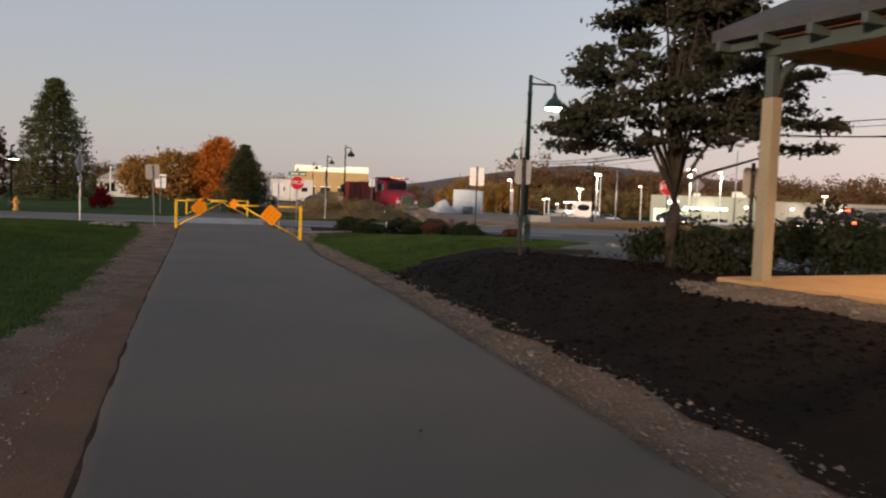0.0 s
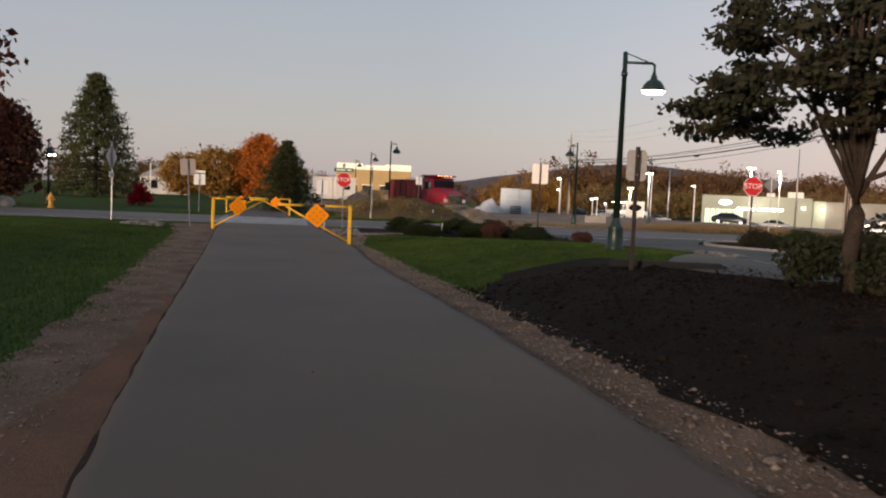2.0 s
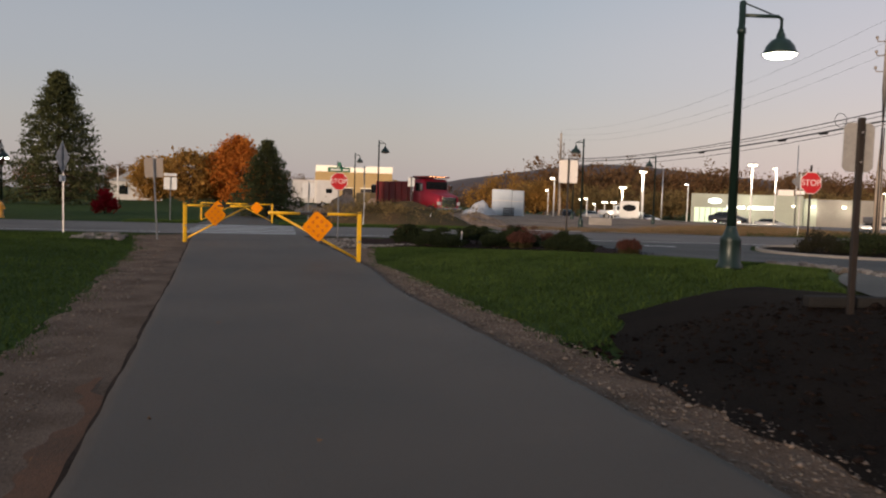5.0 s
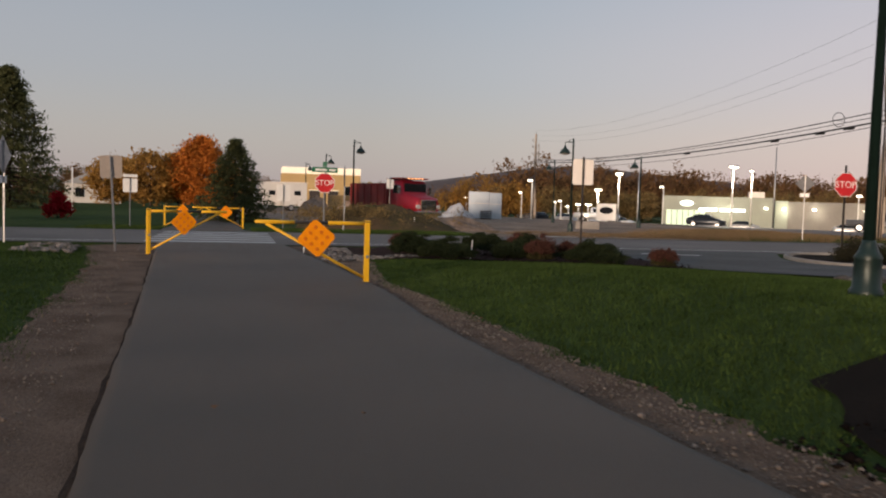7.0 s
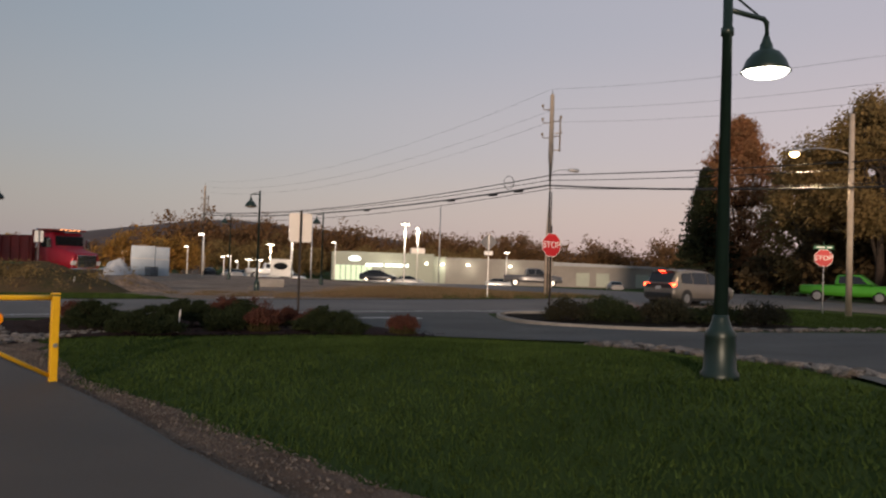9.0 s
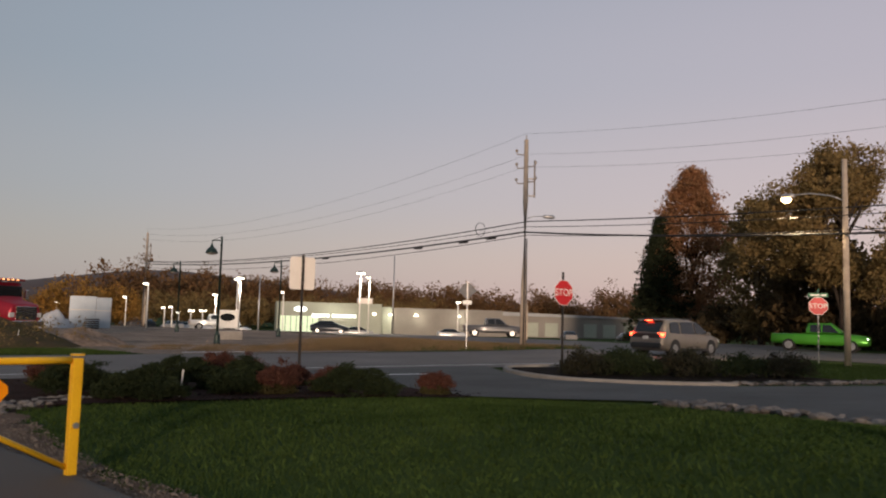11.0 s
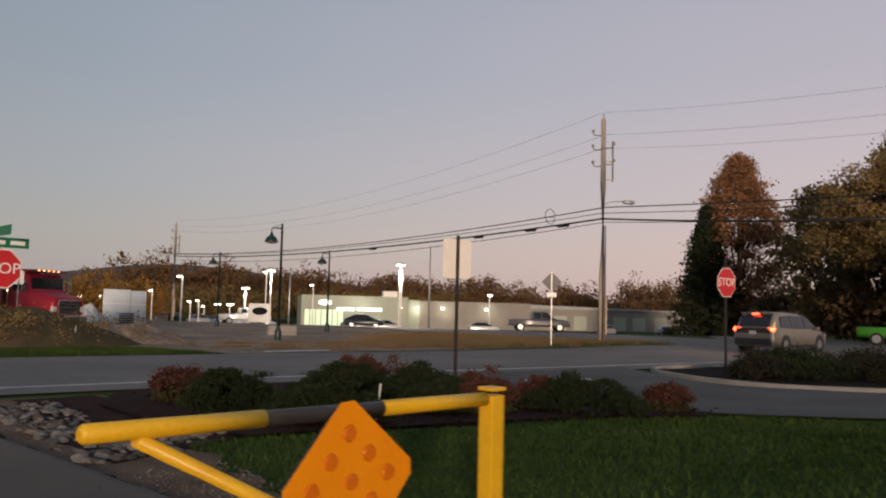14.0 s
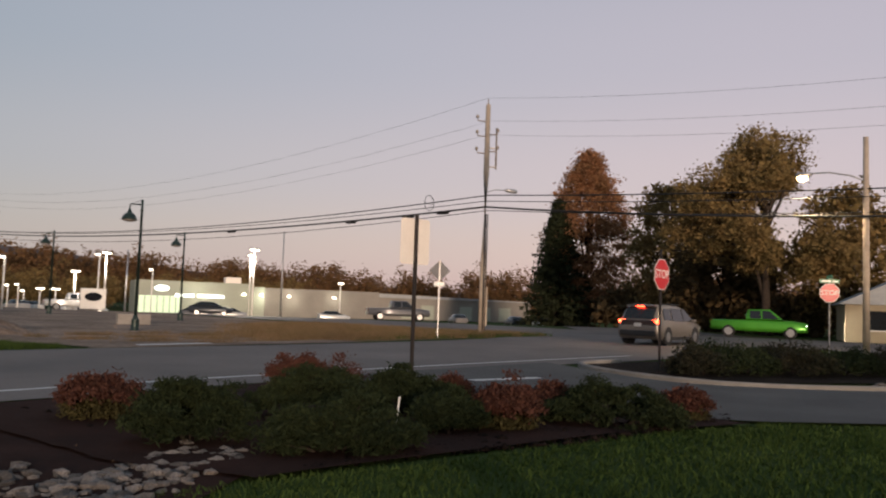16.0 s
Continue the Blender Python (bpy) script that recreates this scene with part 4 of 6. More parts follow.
def shrub(x, y, rx, ry, h, material, label, n=60, per=60, size=0.05, spread=0.12, seed=1, rz=0.0, name="shrub", group="", stem=None, category="shrub", slim=0.55, flat=0.7):
    g = thing(name, pose(x, y, H(x, y), 0, 0, rz), label, category, group)
    r = np.random.default_rng(seed)
    cs = []
    for _ in range(n):
        a, q, u = r.uniform(0, 2 * np.pi), np.sqrt(r.uniform(0, 1)), r.uniform(0, 1)
        top = h * (1 - 0.55 * q ** 2.2) * (0.8 + 0.35 * noise.noise((q * math.cos(a) * 2 + seed, q * math.sin(a) * 2, 0)))
        cs.append((rx * q * math.cos(a), ry * q * math.sin(a), (0.12 + 0.8 * math.sqrt(u)) * top))
    for k in range(7):
        bm = bmesh.new()
        e = cs[k * (n // 7)]
        tube(bm, [(e[0] * 0.15, e[1] * 0.15, -0.05), (e[0] * 0.5, e[1] * 0.5, e[2] * 0.5), e], [0.018, 0.012, 0.005], 5)
        part("stem", bm, M["bark"], g)
    if stem:
        low = [(a * 0.85, b * 0.85, c * 0.45) for a, b, c in cs]
        ob = new("lower_foliage", leaf_mesh("lower_foliage", low, spread, per // 2, size * 1.1, stem, 1.0, seed + 9))
        ob.parent = g
        cs = [(a, b, max(c, h * 0.58 * (1 - 0.4 * ((a / rx) ** 2 + (b / ry) ** 2)))) for a, b, c in cs]
    ob = new("foliage", leaf_mesh("foliage", cs, spread, per, size, material, flat, seed, slim))
    ob.parent = g
    return g


tree(7.56, 6.51, 5.1, 2.3, 1.92, "fan", "leaf_purple", "dark-leaved ornamental tree spreading in tiers from a low fork", n=400, per=105, size=0.045, spread=0.135, trunk=0.10, limbs=18, seed=4, flat=0.3, gap=0.27, stems=6)
# shrubs round the ornamental tree and behind the pavilion
for k, (x, y, rx, h) in enumerate(((7.55, 7.15, 0.4, 0.95), (7.85, 5.85, 0.36, 0.7), (8.0, 6.5, 0.45, 1.0), (8.75, 6.3, 0.5, 1.05), (9.6, 5.9, 0.75, 1.45), (10.4, 6.1, 0.8, 1.5), (11.3, 6.35, 0.8, 1.5), (12.2, 6.6, 0.8, 1.5))):
    shrub(x, y, rx, rx * 0.85, h, "leaf_dark" if k != 1 else "leaf_purple", "dark loose shrub on the mulch bed", n=44 if k < 4 else 80, per=30, size=0.04, spread=0.10, seed=20 + k, group="bed shrubs")

spruce(-18.5, 80, 11.8, 5.9, "leaf_conifer", "tall green spruce with drooping branches on the lawn", 36, 7, 0.17, 11)
spruce(0.0, 56, 5.0, 2.9, "leaf_conifer", "young dark green spruce by the trail", 24, 8, 0.11, 9)
tree(-4.3, 107, 8.2, 3.7, 1.0, "egg", "leaf_orange", "maple in bright orange autumn leaf", n=240, per=50, size=0.16, spread=0.5, seed=9, name="maple")
for k, (x, y, h, r) in enumerate(((-10, 107, 6.0, 3.2), (-14.5, 109, 5.4, 3.0), (-7.2, 112, 6.2, 2.8), (-1.5, 128, 6.0, 3.0))):
    tree(x, y, h, r, 0.8, "round", "leaf_yellow", "small tree in yellow-brown autumn leaf", n=140, per=46, size=0.16, spread=0.5, seed=30 + k, group="autumn trees")
for k, (x, y, h, r) in enumerate(((-14.3, 37.5, 8.8, 2.6), (-15.6, 46.5, 5.4, 2.1), (-18, 52, 6.2, 2.6), (-20.5, 44, 7.5, 3.0))):
    tree(x, y, h, r, 0.9, "round", "leaf_red" if k % 2 == 0 else "leaf_maroon", "ornamental tree with dark red autumn leaves", n=170, per=30, size=0.15, spread=0.35, seed=40 + k, group="red trees")
shrub(-9.9, 56.2, 0.66, 0.66, 1.95, "leaf_scarlet", "round scarlet burning bush on the lawn", n=90, per=40, size=0.06, spread=0.13, seed=50, name="burning_bush")

# the tall trees beyond the main road
spruce(83.0, 64.4, 15.0, 4.9, "leaf_dark", "tall dark conifer beyond the main road", 34, 60, 0.26, 11)
tree(87.5, 62.9, 21.0, 5.4, 2.5, "egg", "leaf_brown", "tall pear tree in russet autumn leaf", n=520, per=90, size=0.14, spread=0.5, trunk=0.35, limbs=14, seed=61, group="roadside trees")
tree(76.4, 48.9, 13.9, 4.0, 1.5, "round", "leaf_olive", "broad tree in olive-brown autumn leaf", n=260, per=40, size=0.2, spread=0.5, trunk=0.3, limbs=12, seed=62, group="roadside trees")
tree(62.6, 35.9, 17.6, 7.2, 1.3, "lobes", "leaf_olive", "large spreading oak in olive-brown autumn leaf", n=760, per=80, size=0.11, spread=0.42, trunk=0.4, limbs=18, seed=63, gap=0.22, group="roadside trees")
tree(66, 31.0, 11.0, 4.0, 1.2, "round", "leaf_olive", "broad tree in olive-brown autumn leaf", n=240, per=40, size=0.18, spread=0.5, trunk=0.28, limbs=12, seed=64, group="roadside trees")
tree(72, 42, 10.5, 4.6, 0.6, "round", "leaf_under", "dark brown tree filling the gap between trees", n=260, per=26, size=0.3, spread=0.6, trunk=0.28, limbs=8, seed=65, group="roadside trees")
for k, (x, y, h) in enumerate(((82, 55, 5.5), (76, 44, 4.5), (70, 37, 4.0), (68, 32, 4.5), (90, 66, 6))):
    shrub(x, y, 3.6, 3.6, h, "leaf_under", "dark understorey thicket below the roadside trees", n=110, per=26, size=0.28, spread=0.6, seed=70 + k, name="thicket", group="thicket")

# low shrubs in the bed beside the gate
for k, (x, y, rx, ry, h, rz) in enumerate(((4.65, 26.26, 0.56, 0.50, 0.70, -36), (5.17, 24.82, 0.76, 0.46, 0.52, -46), (6.73, 26.61, 0.86, 0.55, 0.66, -45), (7.98, 26.17, 0.60, 0.55, 0.70, -51), (6.89, 24.84, 0.36, 0.34, 0.52, -54), (8.65, 23.74, 0.86, 0.46, 0.56, -65))):
    shrub(x, y, rx * 0.97, ry * 0.98, h * 1.18, "leaf_jun", "low spreading dark green juniper in the mulch", n=120, per=160, size=0.03, spread=0.065, seed=80 + k, rz=rz, name="juniper", group="bed junipers", slim=0.22, flat=0.34)
for k, (x, y, r, h) in enumerate(((4.87, 28.19, 0.42, 0.64), (8.69, 29.03, 0.42, 0.68), (7.51, 24.48, 0.34, 0.64), (8.75, 24.67, 0.33, 0.50), (10.34, 23.45, 0.27, 0.54), (9.03, 26.29, 0.20, 0.55))):
    shrub(x, y, r * 1.08, r * 1.08, h * 1.12, "leaf_mum", "faded rust-coloured sedum clump in the mulch", n=80, per=90, size=0.020, spread=0.05, seed=95 + k, name="sedum", group="sedum clumps", stem="leaf_stem")
shrub(9.38, 28.7, 0.4, 0.34, 0.68, "leaf_mum", "bare twiggy grey-brown shrub at the road side of the bed", n=50, per=22, size=0.02, spread=0.07, seed=108, name="twiggy_shrub")
for k, (x, y, rx, h) in enumerate(((18.4, 26.0, 0.75, 0.62), (19.7, 25.4, 0.95, 0.72), (21.0, 24.4, 1.0, 0.75), (22.3, 23.6, 1.0, 0.72), (23.5, 22.6, 0.95, 0.7), (20.6, 26.4, 0.9, 0.7), (22.4, 25.4, 0.9, 0.7))):
    shrub(x, y, rx, rx * 0.85, h * 1.25, "leaf_jun" if k % 2 else "leaf_purple", "low dark shrub on the kerbed island", n=90, per=50, size=0.045, spread=0.11, seed=110 + k, group="island shrubs", slim=0.3)


# ---- woods and hill in the distance ----
def far_woods(name, pts, n, h, depth, material, label, seed, per=25, leaf=0.017):
    """A belt of woodland: leaf masses with an uneven top along a line."""
    r = np.random.default_rng(seed)
    P = spline(pts, 200)
    cs = []
    crowns = max(12, n // 26)
    for q in range(crowns):
        i = int(r.integers(0, 200))
        x, y = P[i][0] + r.normal(0, depth), P[i][1] + r.normal(0, depth)
        top = h * (0.66 + 0.4 * noise.noise((i * 0.11, seed, 0)) + r.uniform(-0.16, 0.2))
        wide = top * r.uniform(0.3, 0.46)
        d = r.normal(0, 1, (26, 3))
        d /= np.linalg.norm(d, axis=1)[:, None]
        d *= r.uniform(0.45, 1.0, 26)[:, None]
        base = H(x, y)
        cs += [(x + a * wide, y + b * wide, max(base + 0.3, base + top * (0.55 + 0.43 * c))) for a, b, c in d]
    return tagged(new(name, leaf_mesh(name, cs, h * 0.055, per, h * leaf, material, 0.8, seed, 0.7)), label, "woods", kind="stuff")


far_woods("woods", [(12, 165), (28, 160), (45, 160), (62, 172)], 2000, 6.2, 3, "leaf_woods", "low belt of autumn woodland beyond the site", 3)
far_woods("woods", [(60, 172), (85, 186), (110, 182), (135, 172), (165, 140), (185, 105), (190, 60)], 7600, 15.0, 4, "leaf_woods", "belt of autumn woodland behind the dealership", 13)
far_woods("woods", [(55, 156), (75, 164), (100, 162), (120, 152)], 1900, 9.5, 3, "leaf_olive", "olive and brown woodland behind the car lot", 4)
far_woods("woods", [(30, 118), (35, 120), (40, 122), (46, 128)], 600, 7.2, 2.0, "leaf_yellow", "rust-coloured trees beside the far pole", 5)
far_woods("woods", [(-120, 110), (-60, 140), (-25, 150), (-5, 170), (12, 175)], 3600, 7.5, 4, "leaf_woods", "belt of brown autumn woodland on the skyline", 6)
far_woods("woods", [(180, 80), (170, 40), (150, 0), (120, -60), (90, -100)], 2600, 10, 4, "leaf_woods", "belt of brown autumn woodland around the site", 8, 9, 0.036)
# added out of view: keeps the low sun off the trail and near lawns
far_woods("woods", [(90, -60), (50, -48), (10, -46), (-30, -48), (-80, -40), (-130, 20), (-125, 108)], 9500, 11, 4, "leaf_olive", "unseen belt of trees added behind to shade the near ground", 9, 9, 0.036)


def hill():
    xs = np.linspace(-0.62, 1.25, 90)
    verts, faces = [], []
    for i, a in enumerate(xs):
        az = 0.45 + a * 0.55
        crest = 37 * math.exp(-((az - 0.40) / 0.20) ** 2) + 14 * math.exp(-((az - 0.75) / 0.25) ** 2) + 9 + 2.5 * noise.noise((az * 9, 0, 0)) + 0.8 * noise.noise((az * 50, 0, 0))
        for d, k in ((800, -0.1), (900, 0.75), (980, 1.0), (1100, 0.9), (1300, -0.1)):
            verts.append((d * math.sin(az), d * math.cos(az), crest * k))
        if i:
            b = (i - 1) * 5
            faces += [(b + j, b + 5 + j, b + 6 + j, b + 1 + j) for j in range(4)]
    me = np_mesh("hill", np.array(verts), np.array(faces), M["hill"])
    me.polygons.foreach_set("use_smooth", [True] * len(me.polygons))
    return tagged(new("hill", me), "low wooded hill ridge on the horizon", "hill", kind="structure")


hill()


# ---- utility poles and cables ----
def utility_pole(x, y, h, label, rz=0, gear=True):
    g = thing("utility_pole", pose(x, y, H(x, y), 0, 0, rz), label, "utility pole", "utility poles")
    bm = bmesh.new()
    tube(bm, [(0, 0, -0.3), (0.03, 0, h * 0.3), (0.02, 0, h * 0.7), (0, 0, h)], [0.19, 0.175, 0.15, 0.12], 12)
    part("shaft", bm, M["wood"], g)
    bm = bmesh.new()
    rod(bm, (0, 0, h), (0, 0, h + 0.28), 0.03, 0.03, 8)
    part("top_pin", bm, M["insul"], g)
    if gear:
        for z, s in ((h - 0.9, 1), (h - 1.6, -1), (h - 1.7, 1), (h - 2.5, -1), (h - 2.6, 1)):
            bm = bmesh.new()
            tube(bm, [(0, s * 0.1, z), (0, s * 0.5, z + 0.02), (0, s * 0.55, z + 0.2)], 0.035, 6)
            lathe(bm, [(0.03, 0.15), (0.1, 0.18), (0.05, 0.22), (0.1, 0.26), (0.03, 0.34)], 10, (0, s * 0.55, z))
            part("insulator", bm, M["insul"], g)
        bm = bmesh.new()
        rod(bm, (0.12, -0.5, h - 3.4), (0.12, -0.5, h - 1.2), 0.05, 0.05, 8)
        box(bm, (0.08, -0.28, h - 2.3), (0.08, 0.5, 0.06))
        box(bm, (0.08, -0.28, h - 3.3), (0.08, 0.5, 0.06))
        part("cutout", bm, M["insul"], g)
        bm = bmesh.new()
        rod(bm, (-0.2, -0.02, -0.1), (-0.17, -0.02, h * 0.52), 0.05, 0.05, 8)
        rod(bm, (-0.14, -0.13, -0.1), (-0.12, -0.13, h * 0.52), 0.03, 0.03, 8)
        part("riser_pipe", bm, M["black"], g, "dark riser pipes")
        bm = bmesh.new()
        box(bm, (0.05, -0.2, 1.5), (0.22, 0.1, 2.0), 0.01)
        part("guard", bm, M["wood"], g)
    return g


def pole_light(x, y, z, rz):
    g = thing("pole_light", pose(x, y, z, 0, 0, rz), "small unlit grey road light on the utility pole", "street lamp")
    bm = bmesh.new()
    tube(bm, [(0.1, 0, -0.15), (0.5, 0, 0.0), (1.1, 0, 0.02)], 0.025, 6)
    part("arm", bm, M["steel"], g)
    bm = bmesh.new()
    tube(bm, [(1.05, 0, 0.02), (1.15, 0, 0.0), (1.6, 0, -0.02), (1.72, 0, -0.02)], [0.05, 0.1, 0.12, 0.05], 8)
    part("luminaire", bm, M["steel"], g)


pole_light(34.45, 42.68, 7.55, -40)
utility_pole(34.45, 42.68, 12.1, "weathered wooden utility pole with riser pipes and cables", rz=40)
utility_pole(36.6, 102, 10.7, "distant weathered wooden utility pole", rz=20)
utility_pole(32.6, -16, 12.6, "weathered wooden utility pole behind the car park", rz=20)


def cable(a, b, sag, r, label, n=22):
    bm = bmesh.new()
    a, b = Vector(a), Vector(b)
    pts = []
    for i in range(n + 1):
        u = i / n
        p = a.lerp(b, u)
        p.z -= sag * 4 * u * (1 - u)
        pts.append(p)
    tube(bm, pts, r, 6)
    return solo("cable", bm, M["wire"], label, "cable", "overhead cables")


PA, PB, PC = (34.45, 42.6), (36.6, 102), (32.6, -16)
for k, (za, zb, zc, sb, sc, r) in enumerate(((12.35, 10.9, 13.0, 1.7, 2.2, 0.006), (11.2, 10.3, 12.2, 1.7, 2.2, 0.006), (10.4, 9.7, 11.4, 1.7, 2.2, 0.006), (7.25, 7.2, 7.2, 0.8, 0.9, 0.03), (6.6, 6.9, 7.0, 0.75, 1.6, 0.05), (6.45, 6.5, 7.1, 0.9, 1.3, 0.02), (6.9, 7.1, 7.4, 0.75, 1.1, 0.02))):
    o = 0.15 * (1 if k % 2 else -1)
    cable((PA[0] + o, PA[1], za), (PB[0] + o, PB[1], zb), sb, r, "dark overhead cable strung between utility poles")
    cable((PA[0] + o, PA[1], za), (PC[0] + o, PC[1], zc), sc, r, "dark overhead cable strung between utility poles")
for y, z in ((48.0, 6.1), (52.5, 5.98), (64, 5.82), (45.5, 6.52)):
    bm = bmesh.new()
    u = (y - PA[1]) / (PB[1] - PA[1])
    x = PA[0] + (PB[0] - PA[0]) * u
    zz = 6.6 + 0.3 * u - 0.75 * 4 * u * (1 - u)
    tube(bm, [(x, y - 0.45, zz - 0.03), (x, y - 0.35, zz - 0.03), (x, y + 0.35, zz - 0.03), (x, y + 0.45, zz - 0.03)], [0.03, 0.1, 0.1, 0.03], 10)
    solo("splice_case", bm, M["wire"], "black cable splice case hanging on the strand", "cable fitting", "cable fittings")
bm = bmesh.new()
tube(bm, [(34.75 + 0.42 * math.cos(a), 46.6, 7.05 + 0.42 * math.sin(a)) for a in [k * math.pi / 10 for k in range(21)]], 0.02, 5)
tube(bm, [(34.4, 46.6, 7.0), (35.1, 46.6, 7.0)], 0.015, 5)
solo("cable_loop", bm, M["wire"], "black coiled slack loop of cable on the strand", "cable fitting", "cable fittings")


def road_light(x, y, h, rz, label):
    g = thing("road_light", pose(x, y, H(x, y), 0, 0, rz), label, "street lamp")
    bm = bmesh.new()
    tube(bm, [(0, 0, -0.2), (0, 0, h * 0.5), (0, 0, h)], [0.13, 0.12, 0.1], 12)
    part("pole", bm, M["wood"], g)
    bm = bmesh.new()
    tube(bm, [(0, 0, h - 1.75), (0.5, 0, h - 1.5), (1.3, 0, h - 1.35), (2.0, 0, h - 1.38)], 0.03, 8)
    part("arm", bm, M["steel"], g)
    bm = bmesh.new()
    tube(bm, [(1.9, 0, h - 1.38), (2.0, 0, h - 1.42), (2.4, 0, h - 1.44), (2.5, 0, h - 1.42)], [0.05, 0.12, 0.12, 0.03], 10)
    hd = part("luminaire", bm, M["steel"], g)
    bm = bmesh.new()
    lathe(bm, [(0.2, 0.04), (0.2, -0.06), (0.08, -0.16)], 14, (2.25, 0, h - 1.54))
    part("lens", bm, M["road_glow"], hd, "glowing amber lens")
    li = new("road_lamp_light", bpy.data.lights.new("road_lamp_light", "SPOT"))
    li.data.energy, li.data.color, li.data.spot_size, li.data.spot_blend, li.data.shadow_soft_size = 1500, (1.0, 0.74, 0.42), radians(150), 0.6, 0.2
    li.matrix_world = look(g.matrix_basis @ Vector((2.25, 0, h - 1.8)), g.matrix_basis @ Vector((2.25, 0.001, 0)))
    return g


M["road_glow"] = mat("sodium_lens", (1.0, 0.7, 0.3), 0.5, emit=14.0, emit_col=(1.0, 0.66, 0.28))
road_light(34.1, 24.86, 8.5, 105, "wooden pole with a lit amber road light on an arm")


# ---- pavilion beside the bed ----
M["tyre_rubber"] = mat("recycled_rubber", (0.03, 0.029, 0.029), 0.9, vary=(0.02, 0.02, 0.02), scale=4, fine=40, bump=0.3, spec=0.1)
M["tan_paint"] = mat("tan_painted_wood", (0.29, 0.235, 0.155), 0.7, vary=(0.23, 0.185, 0.12), scale=2, fine=40, bump=0.1)
M["teal_paint"] = mat("grey_green_painted_wood", (0.055, 0.07, 0.065), 0.6, vary=(0.036, 0.047, 0.044), scale=2, fine=40, bump=0.1)
M["soffit"] = mat("stained_boards", (0.12, 0.045, 0.02), 0.7, vary=(0.07, 0.028, 0.014), scale=1.5, fine=20, bump=0.2)
M["shingle"] = mat("dark_shingle", (0.05, 0.05, 0.055), 0.9, vary=(0.03, 0.03, 0.033), scale=3, fine=30, bump=0.5)
M["slab"] = mat("buff_concrete", (0.50, 0.29, 0.12), 0.85, vary=(0.40, 0.22, 0.09), scale=1.5, fine=30, bump=0.2)
px0, px1, py0, py1, pz = 6.8, 11.5, -3.1, 3.05, 0.62
W, D = px1 - px0, py1 - py0
g = thing("pavilion", pose(px0, py1, pz, 0, 0, 14), "open timber pavilion with tan posts and dark hipped roof", "pavilion")
bm = bmesh.new()
box(bm, (W / 2 + 0.05, -D / 2 + 0.05, -0.2), (W + 0.42, D + 0.9, 0.42), 0.02)
part("slab", bm, M["slab"], g, "buff concrete floor slab")
for ix in (0, W):
    for iy in (0, -D / 2, -D):
        bm = bmesh.new()
        box(bm, (ix + (0.02 if ix == 0 else -0.02), iy, 1.05), (0.155, 0.155, 2.1), 0.012)
        po = part("post", bm, M["tan_paint"], g)
        bm = bmesh.new()
        box(bm, (ix, iy, 2.36), (0.11, 0.11, 0.54), 0.01)
        s, t = (1 if ix == 0 else -1), (1 if iy < -D / 2 else -1)
        tube(bm, [(ix + s * 0.05, iy, 2.15), (ix + s * 0.15, iy, 2.38), (ix + s * 0.4, iy, 2.56)], 0.05, 5)
        part("bracket", bm, M["teal_paint"], po, "grey-green upper post and curved bracket")
for a, b in (((0, 0), (W, 0)), ((0, -D), (W, -D)), ((0, 0), (0, -D)), ((W, 0), (W, -D))):
    bm = bmesh.new()
    box(bm, ((a[0] + b[0]) / 2, (a[1] + b[1]) / 2, 2.66), (abs(b[0] - a[0]) + 0.14, abs(b[1] - a[1]) + 0.14, 0.2), 0.01)
    part("beam", bm, M["teal_paint"], g, "grey-green eave beam")
# hipped roof with a thick edge, from the eaves to the ridge
ov, ez = 0.34, 2.76
co = [(-ov, 0.62, ez), (W + ov, 0.62, ez), (W + ov, -D - 0.62, ez), (-ov, -D - 0.62, ez)]
rg = [(W / 2, -W / 2 + 0.5, ez + 1.7), (W / 2, -D + W / 2 - 0.5, ez + 1.7)]
bm = bmesh.new()
lo = [bm.verts.new(c) for c in co]
up = [bm.verts.new((c[0], c[1], c[2] + 0.13)) for c in co]
r2 = [bm.verts.new(c) for c in rg]
for i in range(4):
    bm.faces.new((lo[i], lo[(i + 1) % 4], up[(i + 1) % 4], up[i]))
bm.faces.new((up[0], up[1], r2[0]))
bm.faces.new((up[1], up[2], r2[1], r2[0]))
bm.faces.new((up[2], up[3], r2[1]))
bm.faces.new((up[3], up[0], r2[0], r2[1]))
bm.faces.new(lo[::-1])
bmesh.ops.recalc_face_normals(bm, faces=bm.faces)
roof = part("roof", bm, M["shingle"], g, "dark shingled hipped roof")
bm = bmesh.new()
box(bm, (W / 2, -D / 2, ez - 0.02), (W + 0.3, D + 0.3, 0.03))
part("soffit", bm, M["soffit"], roof, "stained board ceiling")
for k in range(12):
    bm = bmesh.new()
    box(bm, (-ov / 2 - 0.03, 0.5 - k * 0.62, ez - 0.05), (ov - 0.02, 0.07, 0.11), 0.006)
    part("rafter_tail", bm, M["teal_paint"], roof)
for k in range(9):
    bm = bmesh.new()
    box(bm, (-0.15 + k * 0.62, 0.33, ez - 0.05), (0.07, 0.46, 0.11), 0.006)
    part("rafter_tail", bm, M["teal_paint"], roof)
bm = bmesh.new()
lathe(bm, [(0.12, 0), (0.13, -0.05), (0.05, -0.1)], 14, (W / 2, -D / 2, ez - 0.05))
part("ceiling_lamp", bm, M["road_glow"], g, "glowing amber ceiling lamp")
pl = new("pavilion_light", bpy.data.lights.new("pavilion_light", "SPOT"))
pl.data.spot_size, pl.data.spot_blend = radians(150), 0.5
pl.data.energy, pl.data.color, pl.data.shadow_soft_size = 620, (1.0, 0.62, 0.3), 0.15
